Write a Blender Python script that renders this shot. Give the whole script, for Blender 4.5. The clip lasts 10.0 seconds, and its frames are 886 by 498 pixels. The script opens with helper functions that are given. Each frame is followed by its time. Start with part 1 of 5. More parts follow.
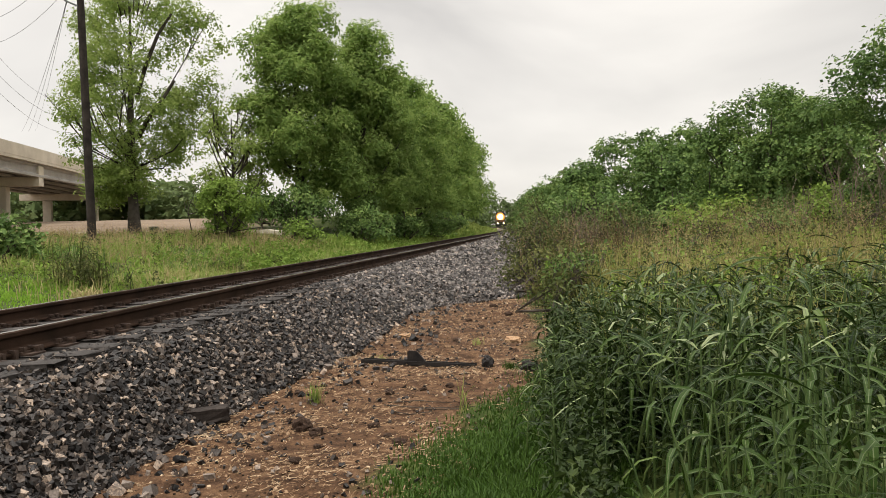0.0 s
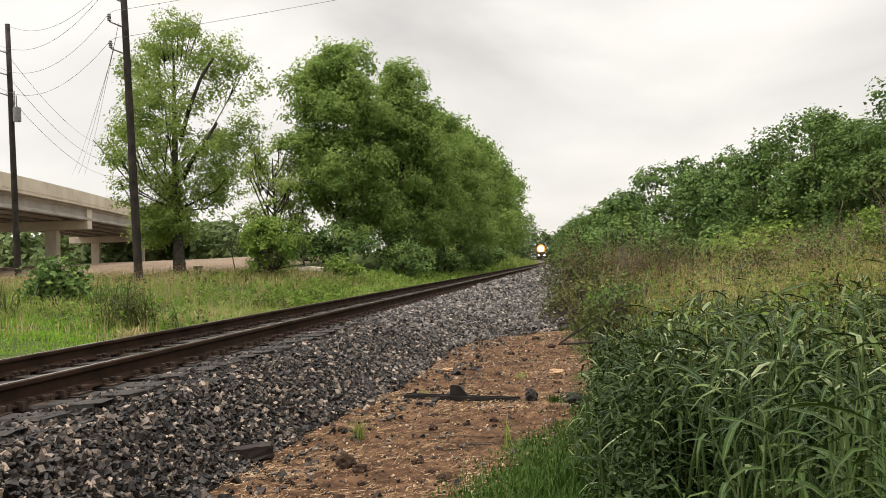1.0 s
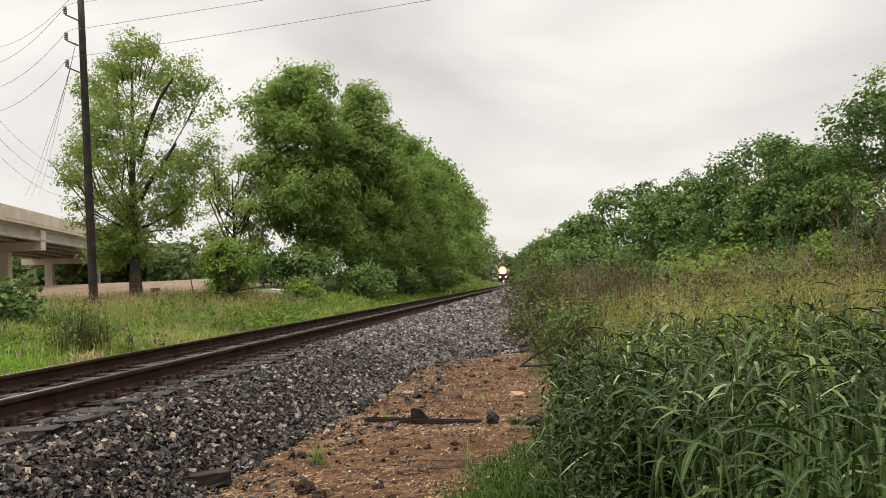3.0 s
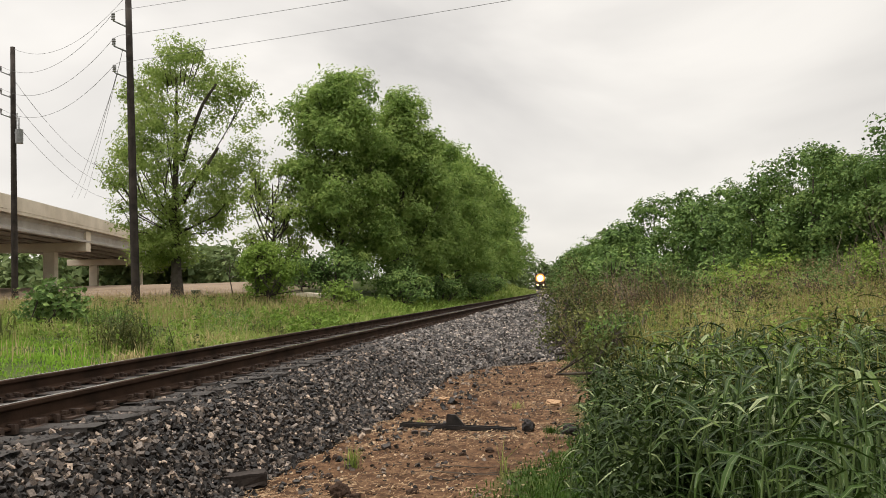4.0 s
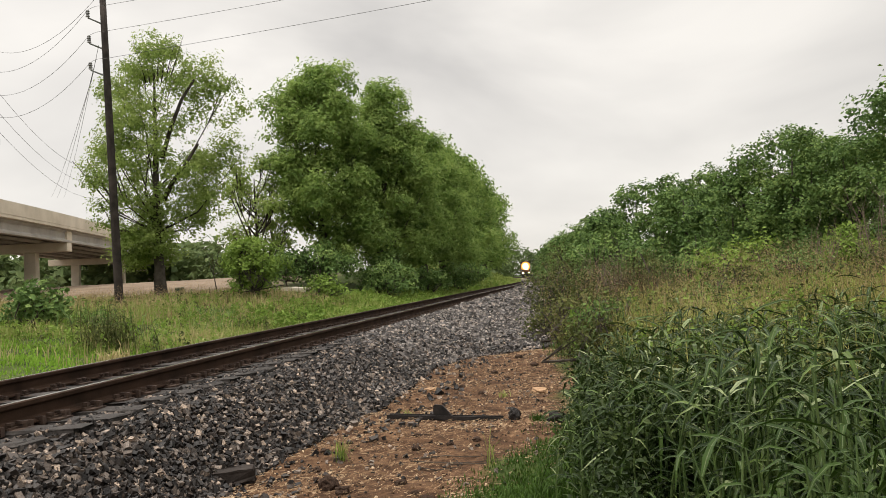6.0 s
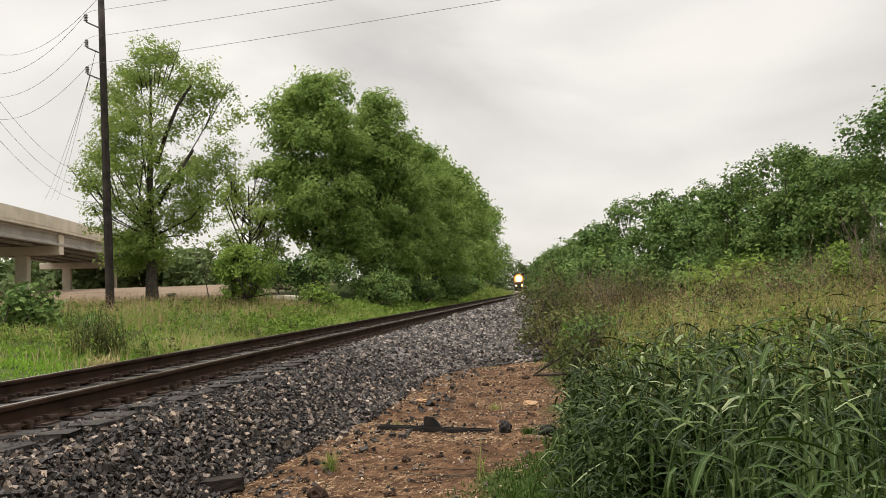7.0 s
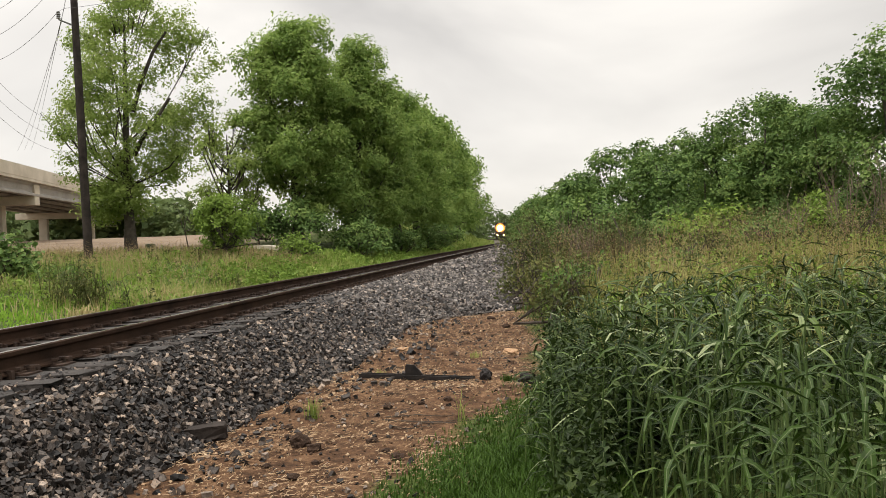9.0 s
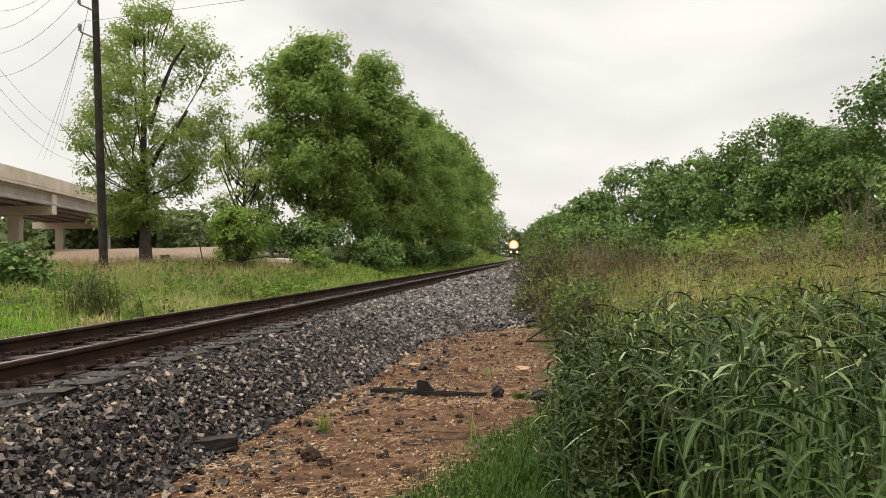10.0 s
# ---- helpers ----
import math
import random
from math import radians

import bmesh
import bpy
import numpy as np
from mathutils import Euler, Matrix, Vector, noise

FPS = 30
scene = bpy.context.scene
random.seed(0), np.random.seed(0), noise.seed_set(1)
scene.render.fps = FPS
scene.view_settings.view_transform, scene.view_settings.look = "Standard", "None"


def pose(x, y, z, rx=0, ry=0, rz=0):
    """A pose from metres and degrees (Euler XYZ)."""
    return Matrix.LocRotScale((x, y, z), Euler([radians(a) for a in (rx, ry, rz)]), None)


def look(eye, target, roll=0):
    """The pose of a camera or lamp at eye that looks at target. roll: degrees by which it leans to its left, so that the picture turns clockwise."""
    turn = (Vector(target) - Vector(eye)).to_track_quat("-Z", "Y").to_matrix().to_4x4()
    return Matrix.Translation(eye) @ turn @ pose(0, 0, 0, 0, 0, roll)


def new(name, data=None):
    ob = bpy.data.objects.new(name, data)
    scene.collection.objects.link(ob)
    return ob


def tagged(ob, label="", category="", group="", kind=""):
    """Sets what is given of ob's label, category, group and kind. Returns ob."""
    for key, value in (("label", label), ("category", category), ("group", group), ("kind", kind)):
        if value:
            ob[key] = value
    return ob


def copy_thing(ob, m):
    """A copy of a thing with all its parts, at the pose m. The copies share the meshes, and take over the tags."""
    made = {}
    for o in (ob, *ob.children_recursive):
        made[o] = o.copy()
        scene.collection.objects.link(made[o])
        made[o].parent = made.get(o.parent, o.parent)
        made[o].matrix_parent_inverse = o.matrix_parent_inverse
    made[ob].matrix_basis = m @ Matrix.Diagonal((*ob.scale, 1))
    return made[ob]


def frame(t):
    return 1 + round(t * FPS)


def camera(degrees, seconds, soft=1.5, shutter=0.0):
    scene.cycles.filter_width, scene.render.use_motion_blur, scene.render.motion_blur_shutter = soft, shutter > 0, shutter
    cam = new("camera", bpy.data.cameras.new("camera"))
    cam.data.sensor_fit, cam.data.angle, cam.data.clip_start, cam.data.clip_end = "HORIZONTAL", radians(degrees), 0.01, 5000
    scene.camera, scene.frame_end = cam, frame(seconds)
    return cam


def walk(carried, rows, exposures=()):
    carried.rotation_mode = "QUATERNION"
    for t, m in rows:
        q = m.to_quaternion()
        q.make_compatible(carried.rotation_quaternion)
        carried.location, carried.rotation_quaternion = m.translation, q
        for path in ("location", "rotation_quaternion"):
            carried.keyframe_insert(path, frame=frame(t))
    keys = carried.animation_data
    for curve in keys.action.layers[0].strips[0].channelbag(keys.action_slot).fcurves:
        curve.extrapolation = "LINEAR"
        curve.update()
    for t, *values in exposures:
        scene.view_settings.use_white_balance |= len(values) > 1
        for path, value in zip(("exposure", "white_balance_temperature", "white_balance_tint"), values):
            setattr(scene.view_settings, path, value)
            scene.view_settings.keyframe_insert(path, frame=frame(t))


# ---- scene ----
cam = camera(56.08, 10.0, soft=0.9)
PATH = [
    (0.0, pose(-0.007, -0.003, 1.603, 88.40, 0.97, 7.03)),
    (0.5, pose(0.013, -0.060, 1.600, 89.11, 1.47, 8.81)),
    (1.0, pose(-0.007, 0.015, 1.599, 90.80, 2.21, 9.81)),
    (1.5, pose(0.004, 0.012, 1.605, 91.17, 2.17, 8.48)),
    (2.0, pose(0.005, 0.033, 1.604, 90.83, 2.00, 6.94)),
    (2.2, pose(0.005, 0.033, 1.604, 90.87, 2.00, 6.47)),
    (3.3, pose(-0.005, 0.009, 1.605, 92.91, 2.46, 8.03)),
    (3.5, pose(-0.005, 0.009, 1.605, 93.18, 2.10, 9.04)),
    (4.0, pose(-0.008, 0.018, 1.600, 92.73, 1.31, 9.68)),
    (4.5, pose(0.000, 0.000, 1.600, 91.90, 1.71, 8.73)),
    (5.0, pose(-0.001, 0.007, 1.599, 91.94, 2.30, 8.09)),
    (5.5, pose(0.013, -0.009, 1.606, 91.87, 2.95, 8.04)),
    (5.7, pose(0.013, -0.009, 1.606, 91.79, 3.25, 8.57)),
    (6.8, pose(0.003, -0.004, 1.610, 93.21, 1.50, 8.28)),
    (7.0, pose(0.003, -0.004, 1.610, 92.78, 1.67, 8.14)),
    (7.5, pose(0.001, -0.018, 1.606, 91.18, 2.44, 6.45)),
    (8.0, pose(0.012, 0.008, 1.607, 89.18, 2.84, 5.75)),
    (8.5, pose(-0.001, 0.012, 1.606, 88.40, 2.69, 6.38)),
    (9.0, pose(0.004, -0.006, 1.607, 89.28, 1.81, 6.82)),
    (9.5, pose(0.004, 0.007, 1.606, 90.37, 1.32, 7.62)),
    (10.0, pose(-0.007, -0.003, 1.605, 90.40, 0.83, 7.71)),
]
EXPOSURES = [(0.0, 0.05), (0.5, 0.12), (1.5, 0.11), (2.0, 0.08), (3.5, 0.02), (5.5, 0.0), (7.5, -0.02), (8.5, 0.0), (9.0, 0.08), (10.0, 0.08)]
walk(cam, PATH, [(t, e + 0.17, 6700, 11) for t, e in EXPOSURES])

# ---- world and light ----
world = bpy.data.worlds.new("overcast_sky")
scene.world = world
world.use_nodes = True
SUN_EL, SUN_AZ = radians(64), radians(-125)


def build_world():
    nt = world.node_tree
    n, l = nt.nodes, nt.links
    bg = n["Background"]
    sky = n.new("ShaderNodeTexSky")
    sky.sky_type = "NISHITA"
    sky.sun_disc = False
    sky.sun_elevation, sky.sun_rotation = SUN_EL, SUN_AZ
    dim = n.new("ShaderNodeVectorMath")
    dim.operation = "SCALE"
    dim.inputs[3].default_value = 0.10
    l.new(sky.outputs[0], dim.inputs[0])
    tc = n.new("ShaderNodeTexCoord")
    mp = n.new("ShaderNodeMapping")
    mp.inputs["Rotation"].default_value = (0.35, 0.45, 0.7)
    mp.inputs["Scale"].default_value = (1.0, 1.5, 2.6)
    l.new(tc.outputs["Generated"], mp.inputs[0])
    nz = n.new("ShaderNodeTexNoise")
    nz.inputs["Scale"].default_value = 1.7
    nz.inputs["Detail"].default_value = 5
    nz.inputs["Roughness"].default_value = 0.48
    nz.inputs["Distortion"].default_value = 0.5
    l.new(mp.outputs[0], nz.inputs["Vector"])
    rp = n.new("ShaderNodeValToRGB")
    rp.color_ramp.elements[0].position, rp.color_ramp.elements[0].color = 0.30, (0.56, 0.55, 0.535, 1)
    rp.color_ramp.elements[1].position, rp.color_ramp.elements[1].color = 0.66, (0.92, 0.90, 0.855, 1)
    l.new(nz.outputs[0], rp.inputs[0])
    # thick cloud hides nearly all of the clear sky
    mx = n.new("ShaderNodeMix")
    mx.data_type = "RGBA"
    mx.inputs[0].default_value = 0.93
    l.new(dim.outputs[0], mx.inputs[6])
    l.new(rp.outputs[0], mx.inputs[7])
    thick = n.new("ShaderNodeMapRange")
    thick.inputs["From Min"].default_value, thick.inputs["From Max"].default_value = -0.5, 0.5
    thick.inputs["To Min"].default_value, thick.inputs["To Max"].default_value = 1.07, 0.90
    dull = n.new("ShaderNodeVectorMath")
    dull.operation = "SCALE"
    l.new(mx.outputs[2], dull.inputs[0])
    l.new(thick.outputs[0], dull.inputs[3])
    l.new(dull.outputs[0], bg.inputs[0])
    # an overcast sky is brightest overhead
    sp = n.new("ShaderNodeSeparateXYZ")
    l.new(tc.outputs["Generated"], sp.inputs[0])
    mr = n.new("ShaderNodeMapRange")
    mr.interpolation_type = "SMOOTHSTEP"
    mr.inputs["From Min"].default_value, mr.inputs["From Max"].default_value = 0.40, 0.95
    mr.inputs["To Min"].default_value, mr.inputs["To Max"].default_value = 1.0, 3.3
    l.new(sp.outputs[2], mr.inputs[0])
    l.new(sp.outputs[0], thick.inputs[0])
    l.new(mr.outputs[0], bg.inputs[1])


build_world()
sun = new("sun", bpy.data.lights.new("sun", "SUN"))
sun.data.energy, sun.data.angle, sun.data.color = 1.5, radians(14), (1.0, 0.96, 0.9)
sun.matrix_world = look((math.sin(SUN_AZ) * math.cos(SUN_EL) * 50, math.cos(SUN_AZ) * math.cos(SUN_EL) * 50, math.sin(SUN_EL) * 50), (0, 0, 0))

# ---- materials ----


def material(name, stops, rough=0.8, scale=8.0, fine=60.0, bump=0.3, metal=0.0, by="noise", coord="object", leafy=0.0, spec=0.2, dist=0.01, mixfine=0.35, spread=1.0):
    """A surface whose colour runs through stops [(position, (r, g, b))], by noise, by island or by object, with finer grain over it."""
    m = bpy.data.materials.new(name)
    m.use_nodes = True
    n, l = m.node_tree.nodes, m.node_tree.links
    b = n["Principled BSDF"]
    tc = n.new("ShaderNodeTexCoord")
    co = tc.outputs["Object"]
    if coord == "world":
        geo = n.new("ShaderNodeNewGeometry")
        co = geo.outputs["Position"]
    big = n.new("ShaderNodeTexNoise")
    big.inputs["Scale"].default_value, big.inputs["Detail"].default_value = scale, 4
    l.new(co, big.inputs["Vector"])
    small = n.new("ShaderNodeTexNoise")
    small.inputs["Scale"].default_value, small.inputs["Detail"].default_value = fine, 5
    l.new(co, small.inputs["Vector"])
    if by == "island":
        g = n.new("ShaderNodeNewGeometry")
        src = g.outputs["Random Per Island"]
    elif by == "object":
        g = n.new("ShaderNodeObjectInfo")
        src = g.outputs["Random"]
    else:
        src = big.outputs[0]
    blend = n.new("ShaderNodeMath")
    blend.operation = "MULTIPLY_ADD"
    add = n.new("ShaderNodeMath")
    add.operation = "MULTIPLY_ADD"
    l.new(small.outputs[0], add.inputs[0])
    add.inputs[1].default_value = mixfine
    add.inputs[2].default_value = 0.5 - spread / 2 - mixfine / 2
    l.new(src, blend.inputs[0])
    blend.inputs[1].default_value = spread
    l.new(add.outputs[0], blend.inputs[2])
    ramp = n.new("ShaderNodeValToRGB")
    e = ramp.color_ramp.elements
    while len(e) < len(stops):
        e.new(0.5)
    for el, (p, c) in zip(e, stops):
        el.position, el.color = p, (*c, 1)
    l.new(blend.outputs[0], ramp.inputs[0])
    l.new(ramp.outputs[0], b.inputs["Base Color"])
    b.inputs["Roughness"].default_value = rough
    b.inputs["Metallic"].default_value = metal
    b.inputs["Specular IOR Level"].default_value = spec
    if bump:
        bp = n.new("ShaderNodeBump")
        bp.inputs["Strength"].default_value, bp.inputs["Distance"].default_value = bump, dist
        l.new(small.outputs[0], bp.inputs["Height"])
        l.new(bp.outputs[0], b.inputs["Normal"])
    if leafy:
        tr = n.new("ShaderNodeBsdfTranslucent")
        l.new(ramp.outputs[0], tr.inputs[0])
        mx = n.new("ShaderNodeMixShader")
        mx.inputs[0].default_value = leafy
        l.new(b.outputs[0], mx.inputs[1])
        l.new(tr.outputs[0], mx.inputs[2])
        l.new(mx.outputs[0], n["Material Output"].inputs[0])
    return m


def leaf_mat(name, dark, mid, light, rough=0.6, leafy=0.3, spec=0.12, patch=0.7):
    """Leaves that differ one by one and, more widely, from bough to bough."""
    return material(name, [(0.0, dark), (0.5, mid), (1.0, light)], rough, 0.6, patch, 0, by="island", coord="world", leafy=leafy, spec=spec, mixfine=1.3, spread=0.5)


M_RUST = material("rail_rust", [(0.3, (0.020, 0.012, 0.008)), (0.7, (0.050, 0.029, 0.019))], 0.85, 3, 90, 0.3, 0.0, spec=0.08)
M_STEEL = material("worn_steel", [(0.3, (0.30, 0.285, 0.26)), (0.7, (0.46, 0.44, 0.41))], 0.24, 4, 60, 0.05, 0.9)
M_IRON = material("rusted_iron", [(0.3, (0.030, 0.020, 0.016)), (0.7, (0.09, 0.06, 0.045))], 0.7, 12, 120, 0.4, 0.3)
M_TIE = material("weathered_tie", [(0.15, (0.016, 0.014, 0.0125)), (0.55, (0.046, 0.04, 0.036)), (0.9, (0.12, 0.108, 0.098))], 0.7, 5, 70, 0.6, by="noise")
M_STONE = material("ballast_stone", [(0.0, (0.004, 0.0032, 0.0028)), (0.45, (0.016, 0.0125, 0.0105)), (0.66, (0.042, 0.034, 0.029)), (0.83, (0.105, 0.082, 0.066)), (0.94, (0.20, 0.16, 0.13)), (1.0, (0.42, 0.32, 0.24))], 0.42, 5, 90, 0.35, by="island", coord="world", spec=0.24)
# farther stone: paler stops that also hold the sky's grazing sheen
M_STONE_BRIGHT = material("brightened_ballast_stone", [(0.0, (0.014, 0.012, 0.011)), (0.4, (0.055, 0.047, 0.042)), (0.7, (0.13, 0.112, 0.10)), (0.92, (0.24, 0.21, 0.185)), (1.0, (0.40, 0.33, 0.27))], 0.45, 5, 90, 0.35, by="island", coord="world", spec=0.35)
M_BED = material("ballast_bed", [(0.3, (0.008, 0.007, 0.006)), (0.5, (0.05, 0.043, 0.037)), (0.7, (0.17, 0.147, 0.125))], 0.7, 14, 45, 1.0, coord="world", dist=0.05, mixfine=0.9)
M_BARK = material("tree_bark", [(0.3, (0.035, 0.028, 0.022)), (0.7, (0.10, 0.085, 0.07))], 0.9, 4, 30, 0.8, dist=0.03)
M_TWIG = material("dry_twigs", [(0.3, (0.10, 0.075, 0.055)), (0.7, (0.22, 0.17, 0.13))], 0.9, 4, 30, 0.3)
M_POLE = material("creosote_pole", [(0.3, (0.018, 0.014, 0.012)), (0.7, (0.05, 0.04, 0.034))], 0.85, 3, 40, 0.5)
M_CONC = material("bridge_concrete", [(0.3, (0.48, 0.425, 0.335)), (0.7, (0.63, 0.565, 0.465))], 0.85, 0.7, 12, 0.15, coord="world")
M_GIRDER = material("girder_concrete", [(0.3, (0.27, 0.255, 0.23)), (0.7, (0.39, 0.365, 0.33))], 0.85, 0.6, 10, 0.15, coord="world")
M_WIRE = material("power_line", [(0.3, (0.05, 0.05, 0.05)), (0.7, (0.10, 0.10, 0.10))], 0.6, 4, 40, 0)
M_INSUL = material("grey_insulator", [(0.3, (0.16, 0.16, 0.16)), (0.7, (0.26, 0.26, 0.26))], 0.4, 8, 60, 0.1)
M_LEAF_A = leaf_mat("pecan_leaves", (0.14, 0.205, 0.05), (0.26, 0.345, 0.09), (0.42, 0.49, 0.16), leafy=0.5)
M_LEAF_B = leaf_mat("hackberry_leaves", (0.095, 0.165, 0.042), (0.225, 0.325, 0.085), (0.38, 0.47, 0.145), leafy=0.5)
M_LEAF_C = leaf_mat("vine_leaves", (0.045, 0.085, 0.025), (0.11, 0.185, 0.05), (0.25, 0.335, 0.095), leafy=0.22)
M_LEAF_D = leaf_mat("light_bush_leaves", (0.10, 0.17, 0.03), (0.18, 0.27, 0.05), (0.27, 0.37, 0.08), leafy=0.32)
M_LEAF_F = leaf_mat("far_leaves", (0.07, 0.11, 0.04), (0.12, 0.165, 0.06), (0.18, 0.225, 0.09), leafy=0.28)
M_GRASS = leaf_mat("meadow_grass_blades", (0.125, 0.175, 0.036), (0.235, 0.30, 0.07), (0.40, 0.43, 0.16), leafy=0.38)
M_LAWN = leaf_mat("short_grass_blades", (0.13, 0.24, 0.025), (0.19, 0.34, 0.04), (0.27, 0.42, 0.06), leafy=0.4)
M_SEED = leaf_mat("dry_seed_heads", (0.19, 0.115, 0.065), (0.35, 0.245, 0.14), (0.52, 0.41, 0.25), 0.9, 0.4)
M_DRYWEED = leaf_mat("brown_weeds", (0.05, 0.035, 0.022), (0.10, 0.07, 0.042), (0.17, 0.13, 0.07), 0.9, 0.15)
# lowest stops hold the stand's shade, palest ones leaf undersides and sky highlights
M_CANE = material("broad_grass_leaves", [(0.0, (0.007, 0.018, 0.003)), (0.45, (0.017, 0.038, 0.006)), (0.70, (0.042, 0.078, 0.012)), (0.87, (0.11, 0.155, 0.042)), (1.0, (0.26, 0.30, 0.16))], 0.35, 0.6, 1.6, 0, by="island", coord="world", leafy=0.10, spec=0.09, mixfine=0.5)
M_DENSE = leaf_mat("dark_short_grass", (0.026, 0.058, 0.009), (0.046, 0.092, 0.014), (0.075, 0.13, 0.022), 0.5, 0.15)
M_OLIVE = leaf_mat("olive_weed_leaves", (0.03, 0.04, 0.013), (0.082, 0.098, 0.03), (0.185, 0.18, 0.062), 0.7, 0.3)
M_DRYGRASS = leaf_mat("dry_grass_blades", (0.24, 0.21, 0.08), (0.38, 0.32, 0.15), (0.52, 0.42, 0.24), 0.8, 0.3)
M_WEED = leaf_mat("weed_blades", (0.125, 0.13, 0.036), (0.255, 0.255, 0.075), (0.44, 0.40, 0.17), leafy=0.35)
# herb green taken near black, holding the shade inside the grass stand
M_HERB = leaf_mat("shaded_herb_leaves", (0.010, 0.020, 0.005), (0.024, 0.042, 0.009), (0.066, 0.092, 0.024), 0.5, 0.1, 0.15, 2.0)
M_CANESTEM = material("grass_stem", [(0.3, (0.05, 0.09, 0.025)), (0.7, (0.10, 0.14, 0.045))], 0.5, 5, 40, 0.1)
M_STRAW = leaf_mat("dry_straw", (0.15, 0.085, 0.047), (0.31, 0.21, 0.125), (0.58, 0.45, 0.30), 0.9, 0.1, patch=2.5)
M_CLOD = material("dark_soil_clod", [(0.3, (0.03, 0.018, 0.012)), (0.7, (0.085, 0.052, 0.035))], 0.95, 9, 50, 0.8)
M_TAN = material("tan_rock", [(0.3, (0.30, 0.18, 0.10)), (0.7, (0.48, 0.32, 0.19))], 0.9, 9, 50, 0.5)
M_GRIT = material("mixed_grit", [(0.0, (0.03, 0.018, 0.012)), (0.4, (0.12, 0.07, 0.04)), (0.75, (0.34, 0.22, 0.13)), (1.0, (0.62, 0.48, 0.32))], 0.9, 9, 50, 0.2, by="island")
M_LOCO = material("locomotive_paint", [(0.3, (0.10, 0.055, 0.03)), (0.7, (0.16, 0.085, 0.045))], 0.5, 2, 30, 0.1)
M_DARK = material("dark_underframe", [(0.3, (0.02, 0.02, 0.02)), (0.7, (0.05, 0.05, 0.05))], 0.7, 3, 30, 0.1)
M_WHITE = material("white_paint", [(0.3, (0.70, 0.70, 0.68)), (0.7, (0.82, 0.82, 0.80))], 0.5, 2, 30, 0.05)
M_PINK = material("pale_flower", [(0.3, (0.6, 0.10, 0.06)), (0.7, (0.75, 0.2, 0.12))], 0.7, 9, 50, 0)
M_BOXGREEN = material("green_cabinet_paint", [(0.3, (0.03, 0.05, 0.03)), (0.7, (0.05, 0.075, 0.045))], 0.5, 3, 30, 0.1)
M_BARIRON = material("blackened_iron", [(0.3, (0.010, 0.009, 0.009)), (0.7, (0.030, 0.025, 0.022))], 0.6, 12, 120, 0.4)
M_GLASS = material("cab_window", [(0.3, (0.02, 0.022, 0.025)), (0.7, (0.03, 0.034, 0.04))], 0.1, 2, 20, 0, spec=0.8)


def lamp_mat(name, colour, strength):
    m = bpy.data.materials.new(name)
    m.use_nodes = True
    b = m.node_tree.nodes["Principled BSDF"]
    b.inputs["Base Color"].default_value, b.inputs["Specular IOR Level"].default_value = (0.01, 0.008, 0.006, 1), 0.0
    b.inputs["Emission Color"].default_value = (*colour, 1)
    b.inputs["Emission Strength"].default_value = strength
    return m


M_LAMP = lamp_mat("lit_headlight", (1.0, 0.62, 0.28), 900)
# the headlight's glare, painted as an orange and a yellow emissive colour
M_GLARE_OUTER = lamp_mat("outer_glare", (1.0, 0.40, 0.08), 1.3)
M_GLARE_INNER = lamp_mat("inner_glare", (1.0, 0.64, 0.26), 2.4)
M_DITCH = lamp_mat("lit_ditch_light", (1.0, 0.62, 0.25), 10)

# ---- numbers and mesh helpers ----
RNG = np.random.default_rng(7)


def lattice(seed):
    return np.random.default_rng(seed).random((256, 256))


LATS = [lattice(s) for s in range(4)]


def vnoise(x, y, scale, k=0):
    """Smooth value noise, 0 to 1."""
    x, y = np.asarray(x, float) * scale + 500.3, np.asarray(y, float) * scale + 500.7
    ix, iy = np.floor(x).astype(int), np.floor(y).astype(int)
    fx, fy = x - ix, y - iy
    fx, fy = fx * fx * (3 - 2 * fx), fy * fy * (3 - 2 * fy)
    g = LATS[k]
    a, b = g[ix % 256, iy % 256], g[(ix + 1) % 256, iy % 256]
    c, d = g[ix % 256, (iy + 1) % 256], g[(ix + 1) % 256, (iy + 1) % 256]
    return (a * (1 - fx) + b * fx) * (1 - fy) + (c * (1 - fx) + d * fx) * fy


def smooth(v):
    v = np.clip(v, 0, 1)
    return v * v * (3 - 2 * v)


def track_x(y):
    """The middle of the track: straight, then a wide bend to the left."""
    y = np.asarray(y, float)
    return TRACK_X - np.maximum(0, y - 70) ** 2 / (2 * 2000)


TRACK_X, RAIL_Z, CANT, GAUGE = -4.65, 0.863, 0.044, 1.5


def toe_x(y):
    """Where the ballast ends on the dirt."""
    y = np.asarray(y, float)
    return np.interp(y, [0, 6, 7.3, 8.9, 11.5, 13.6, 14.6, 15.6, 17, 22, 30, 70], [-2.6, -2.48, -2.38, -2.2, -2.3, -2.0, -1.5, -0.7, -0.3, -0.5, -0.9, -1.3]) + track_x(y) - TRACK_X + 0.24 * (vnoise(y, y * 0, 0.6) - 0.5) + 0.2 * (vnoise(y, y * 0 + 9, 2.2) - 0.5)


